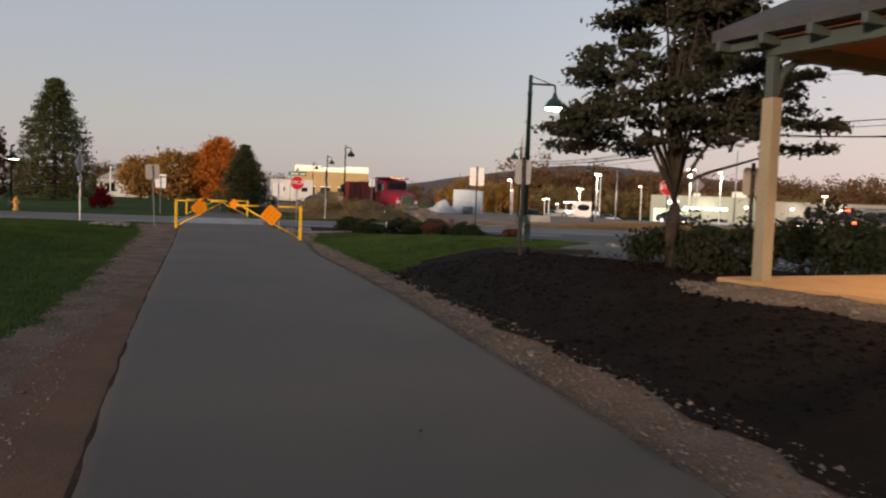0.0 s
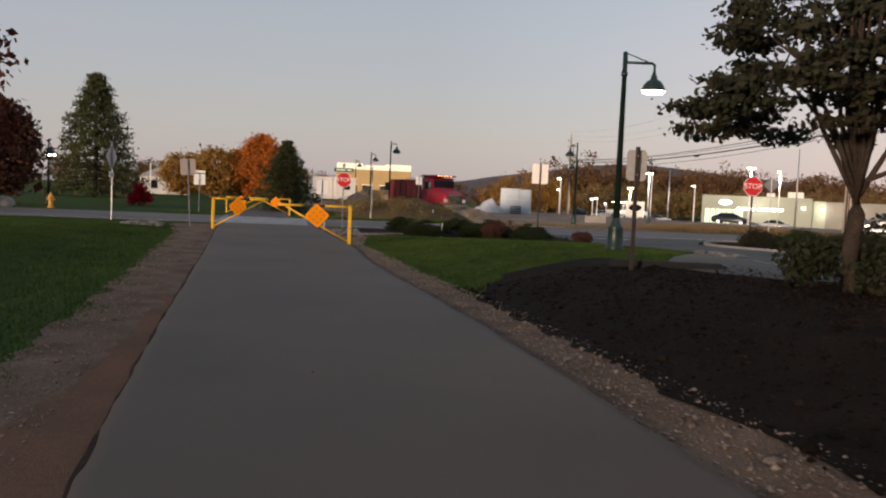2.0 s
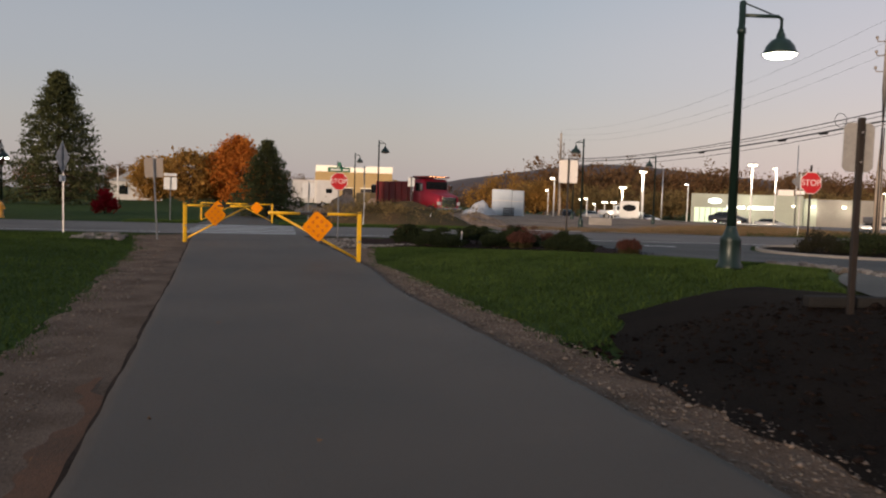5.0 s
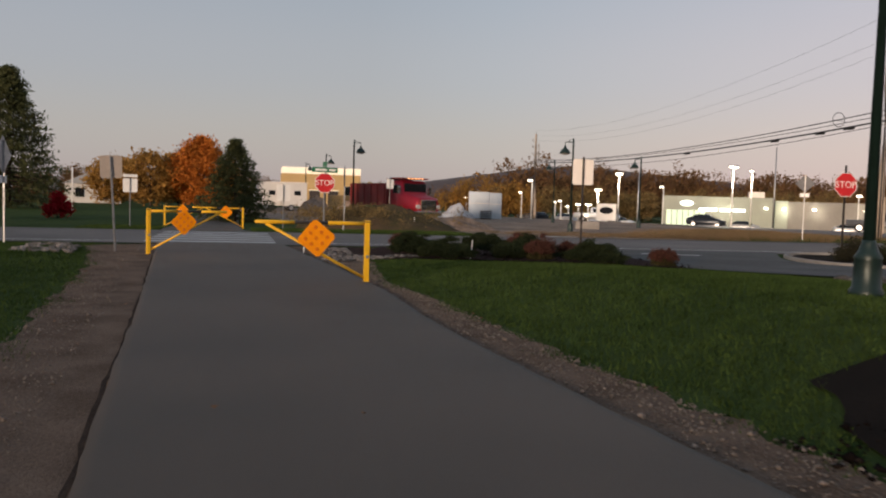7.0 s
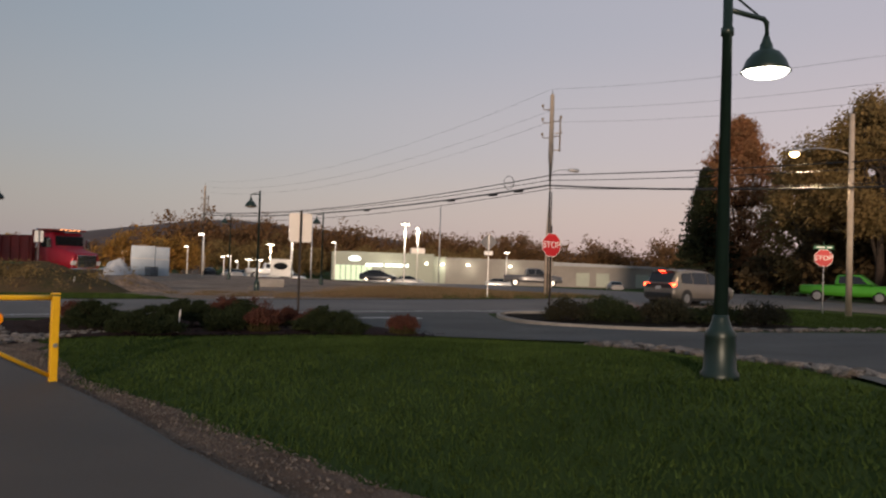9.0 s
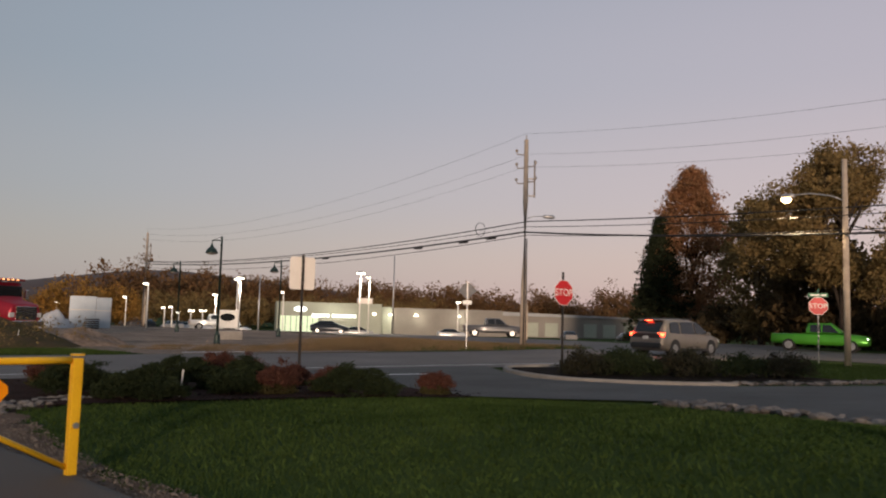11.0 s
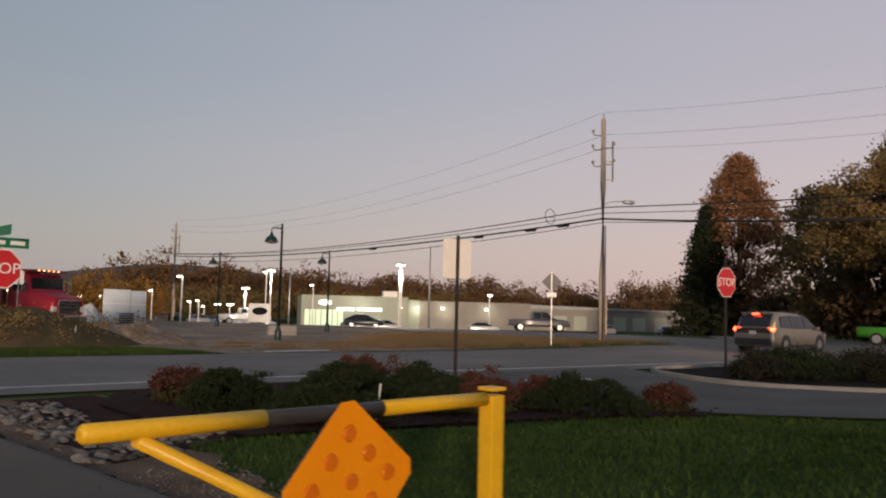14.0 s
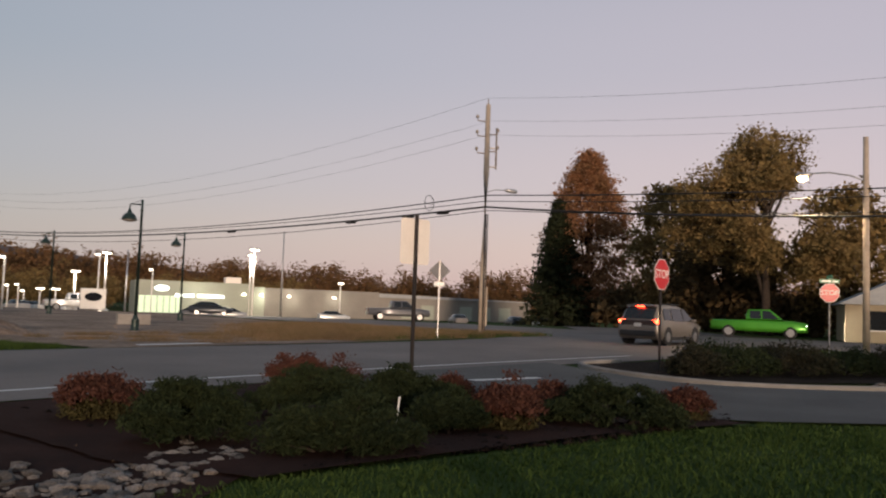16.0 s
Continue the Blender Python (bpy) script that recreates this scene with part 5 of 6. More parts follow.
pl.location = g.matrix_basis @ Vector((W / 2, -D / 2, ez - 0.25))

# pale gravel banked up against the slab on the trail side
gx0, gx1, gy0, gy1 = -0.16, -1.05, 1.0, -D - 0.6
nv, nu = 90, 9
gv = []
for i in range(nv):
    for j in range(nu):
        v, u = i / (nv - 1), j / (nu - 1)
        wide = 0.55 + 0.3 * noise.noise((v * 9, 2.2, 0)) + 0.12 * noise.noise((v * 31, 0.4, 0))
        q = g.matrix_basis @ Vector((gx0 + (gx1 - gx0) * u * wide * (1.0 if v > 0.05 else 0.4), gy0 + (gy1 - gy0) * v, 0))
        top = pz - 0.035 + 0.02 * noise.noise((v * 20, u * 4, 1))
        low = H(q.x, q.y) + 0.01
        e = (1 - u) ** 0.8
        if q.y > py1 + 0.35:
            e *= 0.55
        gv.append((q.x, q.y, max(low, low + (top - low) * e)))
gf = [(a, a + nu, a + nu + 1, a + 1) for i in range(nv - 1) for j in range(nu - 1) for a in (i * nu + j,)]
M["pale_gravel"] = mat("pale_gravel", (0.21, 0.17, 0.135), 0.95, vary=(0.09, 0.07, 0.055), scale=2.2, fine=50, bump=1.0, bump_scale=60, spec=0.06)
tagged(new("gravel_strip", np_mesh("gravel_strip", np.array(gv), np.array(gf), M["pale_gravel"])), "pale gravel strip banked along the pavilion slab", "gravel", kind="structure")
rs = np.random.default_rng(77)
pick = rs.integers(0, len(gv), 2600)
pts = np.array(gv)[pick] + np.c_[rs.normal(0, 0.05, (2600, 2)), np.full(2600, 0.004)]
octa = np.array([(1, 0, 0), (-1, 0, 0), (0, 1, 0), (0, -1, 0), (0, 0, 0.6), (0, 0, -0.6)], float)
tri = np.array([(0, 2, 4), (2, 1, 4), (1, 3, 4), (3, 0, 4), (2, 0, 5), (1, 2, 5), (3, 1, 5), (0, 3, 5)])
size = 0.012 * np.exp(rs.normal(0, 0.4, 2600))
sv = pts[:, None, :] + octa[None] * (1 + rs.normal(0, 0.3, (2600, 6, 1))) * size[:, None, None]
tagged(new("gravel_stones", np_mesh("gravel_stones", sv.reshape(-1, 3), (tri[None] + 6 * np.arange(2600)[:, None, None]).reshape(-1, 3), M["pebble"])), "pale crushed stone along the pavilion slab", "gravel", kind="stuff")

for x, y, rz in ((6.55, 9.3, -9), (9.7, 8.6, -9)):
    bm = bmesh.new()
    box(bm, (0, 0, 0.04), (1.7, 0.15, 0.11), 0.03)
    solo("wheel_stop", bm, M["tyre_rubber"], "low dark wheel stop at the edge of the car park", "wheel stop", "wheel stops", m=pose(x, y, H(x, y) + 0.02, 0, 0, rz))


# ---- vehicles ----
def paint(name, c, rough=0.3):
    return mat(name, c, rough, 0.35, vary=tuple(v * 0.85 for v in c), scale=2, fine=30)


M["glass"] = mat("tinted_glass", (0.015, 0.017, 0.02), 0.08)
M["tyre"] = mat("tyre_rubber", (0.018, 0.017, 0.017), 0.9)
M["rim"] = mat("alloy_rim", (0.45, 0.45, 0.46), 0.35, 0.8)
M["tail"] = mat("lit_tail_lens", (0.6, 0.01, 0.01), 0.3, emit=24.0, emit_col=(1.0, 0.035, 0.012))
M["tail_off"] = mat("tail_lens", (0.3, 0.01, 0.01), 0.2)
M["head_off"] = mat("head_lens", (0.6, 0.6, 0.6), 0.15)
M["van_paint"] = paint("silver_beige_paint", (0.2, 0.18, 0.165))
# dark colour for the shade on the silver van's rear
M["gate_shade"] = paint("tailgate_shade_paint", (0.05, 0.035, 0.035))
M["trim"] = mat("black_trim", (0.02, 0.02, 0.022), 0.5)
M["plate"] = mat("plate_white", (0.6, 0.6, 0.6), 0.5)


def section_loft(bm, secs):
    """Joins cross-sections (x, half width, bottom, shoulder, top half width, top) from rear to front."""
    rings = []
    for x, w, zb, zs, wt, zt in secs:
        rings.append([bm.verts.new((x, y, z)) for y, z in ((-w * 0.9, zb), (-w, zb + 0.15), (-w, (zb + zs) / 2), (-w * 0.97, zs), (-wt, zt - 0.05), (-wt * 0.8, zt), (wt * 0.8, zt), (wt, zt - 0.05), (w * 0.97, zs), (w, (zb + zs) / 2), (w, zb + 0.15), (w * 0.9, zb))])
    for a, b in zip(rings, rings[1:]):
        for k in range(12):
            f = bm.faces.new((a[k], a[(k + 1) % 12], b[(k + 1) % 12], b[k]))
            f.smooth = True
    bm.faces.new(rings[0][::-1])
    bm.faces.new(rings[-1])
    bmesh.ops.recalc_face_normals(bm, faces=bm.faces)
    return bm


def wheels(g, xs, w, r):
    for x in xs:
        for s in (-1, 1):
            bm = bmesh.new()
            tube(bm, [(x, s * (w - 0.24), r), (x, s * (w - 0.22), r), (x, s * (w - 0.03), r), (x, s * (w - 0.01), r)], [r * 0.9, r, r, r * 0.9], 20)
            wh = part("wheel", bm, M["tyre"], g)
            bm = bmesh.new()
            tube(bm, [(x, s * (w - 0.02), r), (x, s * (w + 0.004), r)], [r * 0.66, r * 0.6], 16)
            part("rim", bm, M["rim"], wh)


def side_glass(g, pts, y0, y1, s, name="side_window"):
    """A pane along the cabin's side: points (x, z) with y running from y0 at the sill to y1 at the top."""
    zs = [z for _, z in pts]
    lo, hi = min(zs), max(zs)
    bm = bmesh.new()
    a = [bm.verts.new((x, s * (y0 + (y1 - y0) * (z - lo) / (hi - lo) + 0.012), z)) for x, z in pts]
    b = [bm.verts.new((x, s * (y0 + (y1 - y0) * (z - lo) / (hi - lo) - 0.02), z)) for x, z in pts]
    bm.faces.new(a)
    bm.faces.new(b[::-1])
    for i in range(len(pts)):
        bm.faces.new((a[i], b[i], b[(i + 1) % len(pts)], a[(i + 1) % len(pts)]))
    bmesh.ops.recalc_face_normals(bm, faces=bm.faces)
    return part(name, bm, M["glass"], g)


def minivan(x, y, rz, material, label, lit):
    g = thing("minivan", pose(x, y, H(x, y) + 0.02, 0, 0, rz), label, "car")
    bm = bmesh.new()
    section_loft(bm, [(-2.56, 0.78, 0.42, 0.70, 0.74, 0.80), (-2.52, 0.91, 0.32, 0.84, 0.86, 0.98), (-2.40, 0.97, 0.26, 0.98, 0.82, 1.20), (-2.16, 0.99, 0.24, 1.02, 0.75, 1.58), (-1.90, 1.0, 0.23, 1.03, 0.77, 1.70), (-1.0, 1.0, 0.22, 1.03, 0.79, 1.76), (0.1, 1.0, 0.22, 1.01, 0.78, 1.73), (0.6, 1.0, 0.22, 1.0, 0.75, 1.64), (1.0, 1.0, 0.22, 0.99, 0.75, 1.46), (1.5, 0.99, 0.23, 0.98, 0.80, 1.14), (1.75, 0.98, 0.24, 0.96, 0.80, 1.05), (2.2, 0.94, 0.27, 0.88, 0.78, 0.95), (2.48, 0.84, 0.32, 0.74, 0.68, 0.80), (2.58, 0.7, 0.38, 0.62, 0.58, 0.66)])
    part("body", bm, M[material], g)
    for s in (-1, 1):
        side_glass(g, [(-1.95, 1.1), (-1.9, 1.5), (-1.75, 1.58), (-1.15, 1.62), (-1.15, 1.06)], 0.97, 0.83, s)
        side_glass(g, [(-1.05, 1.06), (-1.05, 1.62), (0.05, 1.62), (0.1, 1.05)], 0.975, 0.83, s)
        side_glass(g, [(0.2, 1.05), (0.15, 1.61), (0.5, 1.57), (1.3, 1.06)], 0.975, 0.83, s)
        bm = bmesh.new()
        box(bm, (-2.42, s * 0.76, 1.0), (0.2, 0.34, 0.17), 0.04)
        part("tail_light", bm, M["tail"] if lit else M["tail_off"], g, "lit red tail light" if lit else "")
        bm = bmesh.new()
        box(bm, (2.33, s * 0.72, 0.74), (0.22, 0.3, 0.14), 0.03)
        part("headlight", bm, M["head_off"], g)
        bm = bmesh.new()
        box(bm, (1.15, s * 1.06, 1.08), (0.14, 0.2, 0.14), 0.03)
        part("mirror", bm, M[material], g)
        bm = bmesh.new()
        box(bm, (-0.05, s * 0.975, 0.3), (2.5, 0.07, 0.14), 0.02)
        part("sill_trim", bm, M["trim"], g)
        for x0 in (-1.6, 1.5):
            bm = bmesh.new()
            tube(bm, [(x0, s * 0.7, 0.38), (x0, s * 1.004, 0.38)], 0.42, 22)
            part("wheel_arch", bm, M["trim"], g)
        bm = bmesh.new()
        box(bm, (-0.7, s * 0.66, 1.785), (2.0, 0.04, 0.04), 0.012)
        part("roof_rail", bm, M["trim"], g)
    bm = bmesh.new()
    prism(bm, [(-2.47, 1.13), (-2.19, 1.62), (-2.12, 1.60), (-2.38, 1.13)], -0.68, 0.68)
    part("rear_window", bm, M["glass"], g)
    bm = bmesh.new()
    prism(bm, [(1.42, 1.22), (0.64, 1.66), (0.60, 1.6), (1.36, 1.16)], -0.7, 0.7)
    part("windscreen", bm, M["glass"], g)
    bm = bmesh.new()
    box(bm, (-2.10, 0, 1.70), (0.36, 1.36, 0.05), 0.02)
    part("spoiler", bm, M[material], g)
    bm = bmesh.new()
    box(bm, (-2.27, 0, 1.665), (0.06, 0.34, 0.05), 0.01)
    part("brake_light", bm, M["tail"] if lit else M["tail_off"], g, "lit high brake light" if lit else "")
    # panel whose dark colour paints in the shaded rear
    bm = bmesh.new()
    box(bm, (-2.50, 0, 0.84), (0.10, 1.56, 0.46), 0.04)
    part("tailgate", bm, M["gate_shade"], g, "tailgate panel coloured dark for the shade on the rear")
    bm = bmesh.new()
    box(bm, (-2.54, 0, 0.5), (0.14, 1.66, 0.26), 0.06)
    part("bumper", bm, M["trim"], g)
    bm = bmesh.new()
    box(bm, (-2.56, 0, 0.86), (0.02, 0.32, 0.15), 0.004)
    part("number_plate", bm, M["plate"], g)
    wheels(g, (-1.6, 1.5), 1.01, 0.35)
    return g


minivan(35.43, 33.45, -2, "van_paint", "silver-beige minivan with lit brake lights waiting on the road", True)


M["head_on"] = mat("lit_headlamp", (1, 1, 0.95), 0.3, emit=9.0, emit_col=(1.0, 0.97, 0.85))


def pickup(x, y, rz, col, label):
    key = "pickup_" + col
    g = thing("pickup_truck", pose(x, y, H(x, y) + 0.03, 0, 0, rz), label, "pickup truck")
    bm = bmesh.new()
    section_loft(bm, [(-2.9, 0.95, 0.5, 0.95, 0.93, 1.12), (-0.6, 0.97, 0.42, 0.95, 0.94, 1.15), (2.0, 0.97, 0.42, 0.95, 0.86, 1.16), (2.8, 0.92, 0.45, 0.85, 0.8, 1.05), (2.9, 0.85, 0.5, 0.8, 0.75, 0.98)])
    part("body", bm, M[col], g)
    bm = bmesh.new()
    section_loft(bm, [(-0.75, 0.9, 1.1, 1.25, 0.74, 1.5), (-0.6, 0.9, 1.1, 1.25, 0.76, 1.84), (0.7, 0.9, 1.1, 1.25, 0.76, 1.86), (1.5, 0.88, 1.1, 1.16, 0.84, 1.2)])
    cab = part("cab", bm, M[col], g)
    for s in (-1, 1):
        side_glass(cab, [(-0.5, 1.25), (-0.5, 1.74), (0.15, 1.76), (0.15, 1.25)], 0.89, 0.79, s)
        side_glass(cab, [(0.25, 1.25), (0.25, 1.76), (0.7, 1.74), (1.2, 1.25)], 0.89, 0.79, s)
        bm = bmesh.new()
        box(bm, (-2.86, s * 0.84, 0.95), (0.1, 0.16, 0.3), 0.02)
        part("tail_light", bm, M["tail_off"], g)
        bm = bmesh.new()
        box(bm, (2.8, s * 0.7, 0.85), (0.14, 0.3, 0.16), 0.02)
        part("headlight", bm, M["head_on"] if col == "green_car" else M["head_off"], g)
    wheels(g, (-1.8, 1.9), 0.98, 0.4)
    if col == "green_car":
        li = new("headlamp_beam", bpy.data.lights.new("headlamp_beam", "SPOT"))
        li.data.energy, li.data.color, li.data.spot_size, li.data.spot_blend, li.data.shadow_soft_size = 900, (1.0, 0.95, 0.8), radians(70), 0.7, 0.1
        li.matrix_world = look(g.matrix_basis @ Vector((3.0, 0, 0.85)), g.matrix_basis @ Vector((12, 0, 0)))
    return g


for key, c in (("grey_car", (0.12, 0.12, 0.13)), ("white_car", (0.72, 0.72, 0.72)), ("dark_car", (0.025, 0.03, 0.04)), ("red_car", (0.35, 0.02, 0.02)), ("silver_car", (0.4, 0.4, 0.41))):
    M[key] = paint(key, c)
pickup(57.5, 67.3, -40, "grey_car", "grey pickup truck parked across the main road")
pickup(44.6, 100.5, -20, "white_car", "white pickup truck parked beside the dealer sign")



def lot_car(x, y, rz, col):
    g = thing("parked_car", pose(x, y, H(x, y) + 0.03, 0, 0, rz), "car parked on the dealership lot in " + col.split("_")[0] + " paint", "car", "dealership cars")
    bm = bmesh.new()
    section_loft(bm, [(-2.2, 0.8, 0.35, 0.8, 0.7, 0.95), (-2.0, 0.9, 0.25, 0.88, 0.78, 1.02), (1.4, 0.92, 0.25, 0.86, 0.78, 0.96), (2.2, 0.8, 0.3, 0.65, 0.66, 0.72)])
    part("body", bm, M[col], g)
    bm = bmesh.new()
    section_loft(bm, [(-1.9, 0.8, 0.9, 0.98, 0.7, 1.02), (-1.1, 0.82, 0.9, 1.0, 0.62, 1.44), (0.2, 0.82, 0.9, 1.0, 0.62, 1.45), (1.1, 0.8, 0.9, 0.96, 0.72, 1.0)])
    part("cabin", bm, M["glass"], g, "dark glazed cabin")
    wheels(g, (-1.35, 1.35), 0.9, 0.33)
    return g


M["green_car"] = paint("bright_green_paint", (0.075, 0.33, 0.025))
pickup(54.3, 34.2, -75, "green_car", "bright green pickup truck on the main road")
lot_car(53.5, 89.5, -40, "dark_car")
cars = ["white_car", "grey_car", "dark_car", "silver_car", "white_car"]
for k in (0, 3, 4, 7):
    lot_car(60 + k * 3.3, 124 - k * 3.4, -40 + (k % 3) * 6, cars[(k * 2) % 5])
for k in (0, 2, 3):
    lot_car(88 + k * 3.0, 82 - k * 2.6, 50, cars[(k * 3 + 1) % 5])
for k in range(6):
    lot_car(43 + k * 3.0, 122 + (k % 2) * 2.5, 90, cars[(k + 1) % 5])

# ---- red tipper truck on the site ----
M["truck_red"] = paint("truck_red_paint", (0.30, 0.012, 0.028), 0.35)
M["bed_red"] = mat("tipper_red_steel", (0.20, 0.022, 0.022), 0.6, 0.1, vary=(0.12, 0.018, 0.016), scale=1.5, fine=14, bump=0.2)
M["chrome"] = mat("chrome", (0.7, 0.7, 0.7), 0.15, 1.0)
M["amber"] = mat("lit_marker_lens", (1.0, 0.35, 0.1), 0.4, emit=3.0, emit_col=(1.0, 0.4, 0.15))
g = thing("dump_truck", pose(12.0, 62.6, H(12, 61), 0, 0, -66), "red tipper truck with chrome grille parked on the site", "truck")
bm = bmesh.new()
section_loft(bm, [(-0.6, 1.12, 0.95, 1.8, 1.08, 3.0), (0.7, 1.12, 0.95, 1.8, 1.05, 3.02), (1.0, 1.1, 0.95, 1.8, 0.98, 2.1), (2.4, 0.98, 0.85, 1.5, 0.86, 1.82), (2.55, 0.9, 0.85, 1.4, 0.8, 1.7)])
cab = part("cab", bm, M["truck_red"], g)
bm = bmesh.new()
box(bm, (0.92, 0, 2.5), (0.08, 1.9, 0.62), 0.03)
part("windscreen", bm, M["glass"], cab)
for s in (-1, 1):
    bm = bmesh.new()
    box(bm, (0.15, s * 1.1, 2.4), (0.8, 0.05, 0.62), 0.02)
    part("side_window", bm, M["glass"], cab)
    bm = bmesh.new()
    box(bm, (0.85, s * 1.36, 2.35), (0.12, 0.22, 0.55), 0.03)
    part("mirror", bm, M["chrome"], cab)
    bm = bmesh.new()
    rod(bm, (-0.75, s * 0.98, 0.8), (-0.75, s * 0.98, 3.25), 0.08, 0.08, 10)
    part("exhaust_stack", bm, M["chrome"], g, "chrome exhaust stack")
    bm = bmesh.new()
    box(bm, (2.5, s * 0.86, 1.2), (0.12, 0.3, 0.26), 0.03)
    part("headlight", bm, M["head_off"], g)
bm = bmesh.new()
box(bm, (2.56, 0, 1.3), (0.08, 1.3, 0.75), 0.02)
gr = part("grille", bm, M["chrome"], g, "chrome radiator grille")
for k in range(4):
    bm = bmesh.new()
    box(bm, (2.605, 0, 1.05 + 0.17 * k), (0.02, 1.15, 0.06))
    part("slot", bm, M["trim"], gr)
bm = bmesh.new()
box(bm, (2.6, 0, 0.72), (0.2, 2.2, 0.34), 0.04)
part("bumper", bm, M["chrome"], g)
bm = bmesh.new()
box(bm, (0.2, 0, 3.16), (1.5, 2.3, 0.12), 0.03)
part("cab_shield", bm, M["bed_red"], g, "overhanging tipper shield above the cab")
for y in (-0.6, -0.3, 0, 0.3, 0.6):
    bm = bmesh.new()
    box(bm, (0.97, y, 3.17), (0.05, 0.1, 0.06))
    part("marker_light", bm, M["amber"], g)
bm = bmesh.new()
box(bm, (-3.4, 0, 1.25), (5.0, 2.35, 0.14), 0.02)
for y in (-1.16, 1.16):
    box(bm, (-3.4, y, 2.05), (5.0, 0.08, 1.55), 0.02)
box(bm, (-0.95, 0, 2.2), (0.08, 2.35, 1.9), 0.02)
box(bm, (-5.85, 0, 2.0), (0.08, 2.35, 1.5), 0.02)
bed = part("tipper_body", bm, M["bed_red"], g)
for k in range(6):
    for y in (-1.23, 1.23):
        bm = bmesh.new()
        box(bm, (-1.2 - 0.9 * k, y, 2.05), (0.12, 0.08, 1.5), 0.01)
        part("rib", bm, M["bed_red"], bed)
bm = bmesh.new()
box(bm, (-1.6, 0, 0.88), (8.0, 0.9, 0.28), 0.02)
part("chassis", bm, M["trim"], g)
wheels(g, (-4.6, -3.3, 1.7), 1.15, 0.52)

# ---- site: crates, tarpaulin, trailer, soil mound, excavator ----
M["wrap"] = mat("pale_blue_wrap", (0.56, 0.62, 0.68), 0.45, vary=(0.46, 0.52, 0.58), scale=1.2, fine=12, bump=0.3)
g = thing("wrapped_crate", pose(23.6, 81.4, H(23, 81) - 0.05, 0, 0, -20), "tall crates wrapped in pale blue-white sheeting on the site", "crate")
for cx, w, h in ((-0.45, 2.0, 2.68), (1.15, 1.15, 2.6)):
    bm = bmesh.new()
    box(bm, (cx, 0, h / 2), (w, 1.7, h), 0.05)
    cr = part("crate_block", bm, M["wrap"], g)
    bm = bmesh.new()
    box(bm, (cx, 0, h * 0.58), (w + 0.02, 1.72, 0.06), 0.01)
    part("strap", bm, M["alu"], cr)
bm = bmesh.new()
for k in range(5):
    box(bm, (0.15, -1.35, 0.1 + 0.17 * k), (1.1, 0.7, 0.1), 0.01)
solo("pallet_stack", bm, M["brown_post"], "dark stack of pallets in front of the crates", "pallets", m=pose(23.5, 80.6, H(23, 80) - 0.04, 0, 0, -20))


def lump_mesh(rx, ry, h, seed, n=26, rough=0.25):
    bm = bmesh.new()
    vs = [[None] * n for _ in range(n)]
    for i in range(n):
        for j in range(n):
            u, v = i / (n - 1) * 2 - 1, j / (n - 1) * 2 - 1
            q = math.hypot(u, v)
            z = h * max(0.0, 1 - q ** 1.6) * (1 + rough * 2 * noise.noise((u * 3 + seed, v * 3, 0))) + rough * 0.3 * h * noise.noise((u * 9, v * 9, seed)) * (q < 0.95) - 0.08 * (q > 0.97)
            vs[i][j] = bm.verts.new((u * rx, v * ry, z))
    for i in range(n - 1):
        for j in range(n - 1):
            f = bm.faces.new((vs[i][j], vs[i + 1][j], vs[i + 1][j + 1], vs[i][j + 1]))
            f.smooth = True
    return bm


M["tarp"] = mat("white_tarpaulin", (0.55, 0.55, 0.56), 0.5, vary=(0.36, 0.36, 0.38), scale=1.2, fine=8, bump=0.4)
solo("tarpaulin", lump_mesh(1.9, 1.3, 1.2, 3), M["tarp"], "material heap under a pale grey tarpaulin", "tarpaulin", m=pose(20.7, 81.0, H(20, 81)))
solo("soil_mound", lump_mesh(4.6, 3.4, 1.1, 5, 40), M["mound"], "mound of brown soil with weeds on the site", "soil mound", m=pose(7.6, 48.4, H(8, 48)))
solo("soil_mound", lump_mesh(3.2, 2.2, 0.7, 8, 30), M["dirt"], "low heap of pale brown soil beside the site entrance", "soil mound", m=pose(11.6, 49.5, H(12, 48)))
tagged(new("mound_weeds", leaf_mesh("mound_weeds", [(7.6 + random.gauss(-0.8, 1.7), 48.2 + random.gauss(0, 1.2), 0.6 + random.uniform(-0.3, 0.3)) for _ in range(160)], 0.25, 60, 0.045, "leaf_olive", 0.8, 77)), "dry weeds growing on the soil mound", "weeds", kind="stuff")

M["trailer_white"] = mat("white_panel", (0.66, 0.64, 0.61), 0.5, vary=(0.55, 0.53, 0.5), scale=1.5, fine=12)
for x, y, w, lab in ((3.5, 98.6, 2.4, "white site office trailer on blocks"), (6.2, 97.0, 2.5, "white box trailer on the site")):
    g = thing("site_trailer", pose(x, y, H(x, y), 0, 0, 6), lab, "trailer", "site trailers")
    bm = bmesh.new()
    box(bm, (0, 1.5, 1.85), (w, 5, 2.6), 0.06)
    part("body", bm, M["trailer_white"], g)
    bm = bmesh.new()
    box(bm, (0.2, -1.02, 2.0), (0.7, 0.04, 0.5), 0.01)
    part("window", bm, M["glass"], g)
    bm = bmesh.new()
    box(bm, (0, 1.5, 3.18), (w + 0.1, 5.1, 0.08), 0.02)
    part("roof", bm, M["alu"], g)
    wheels(g, (-0.5,), w / 2, 0.36)

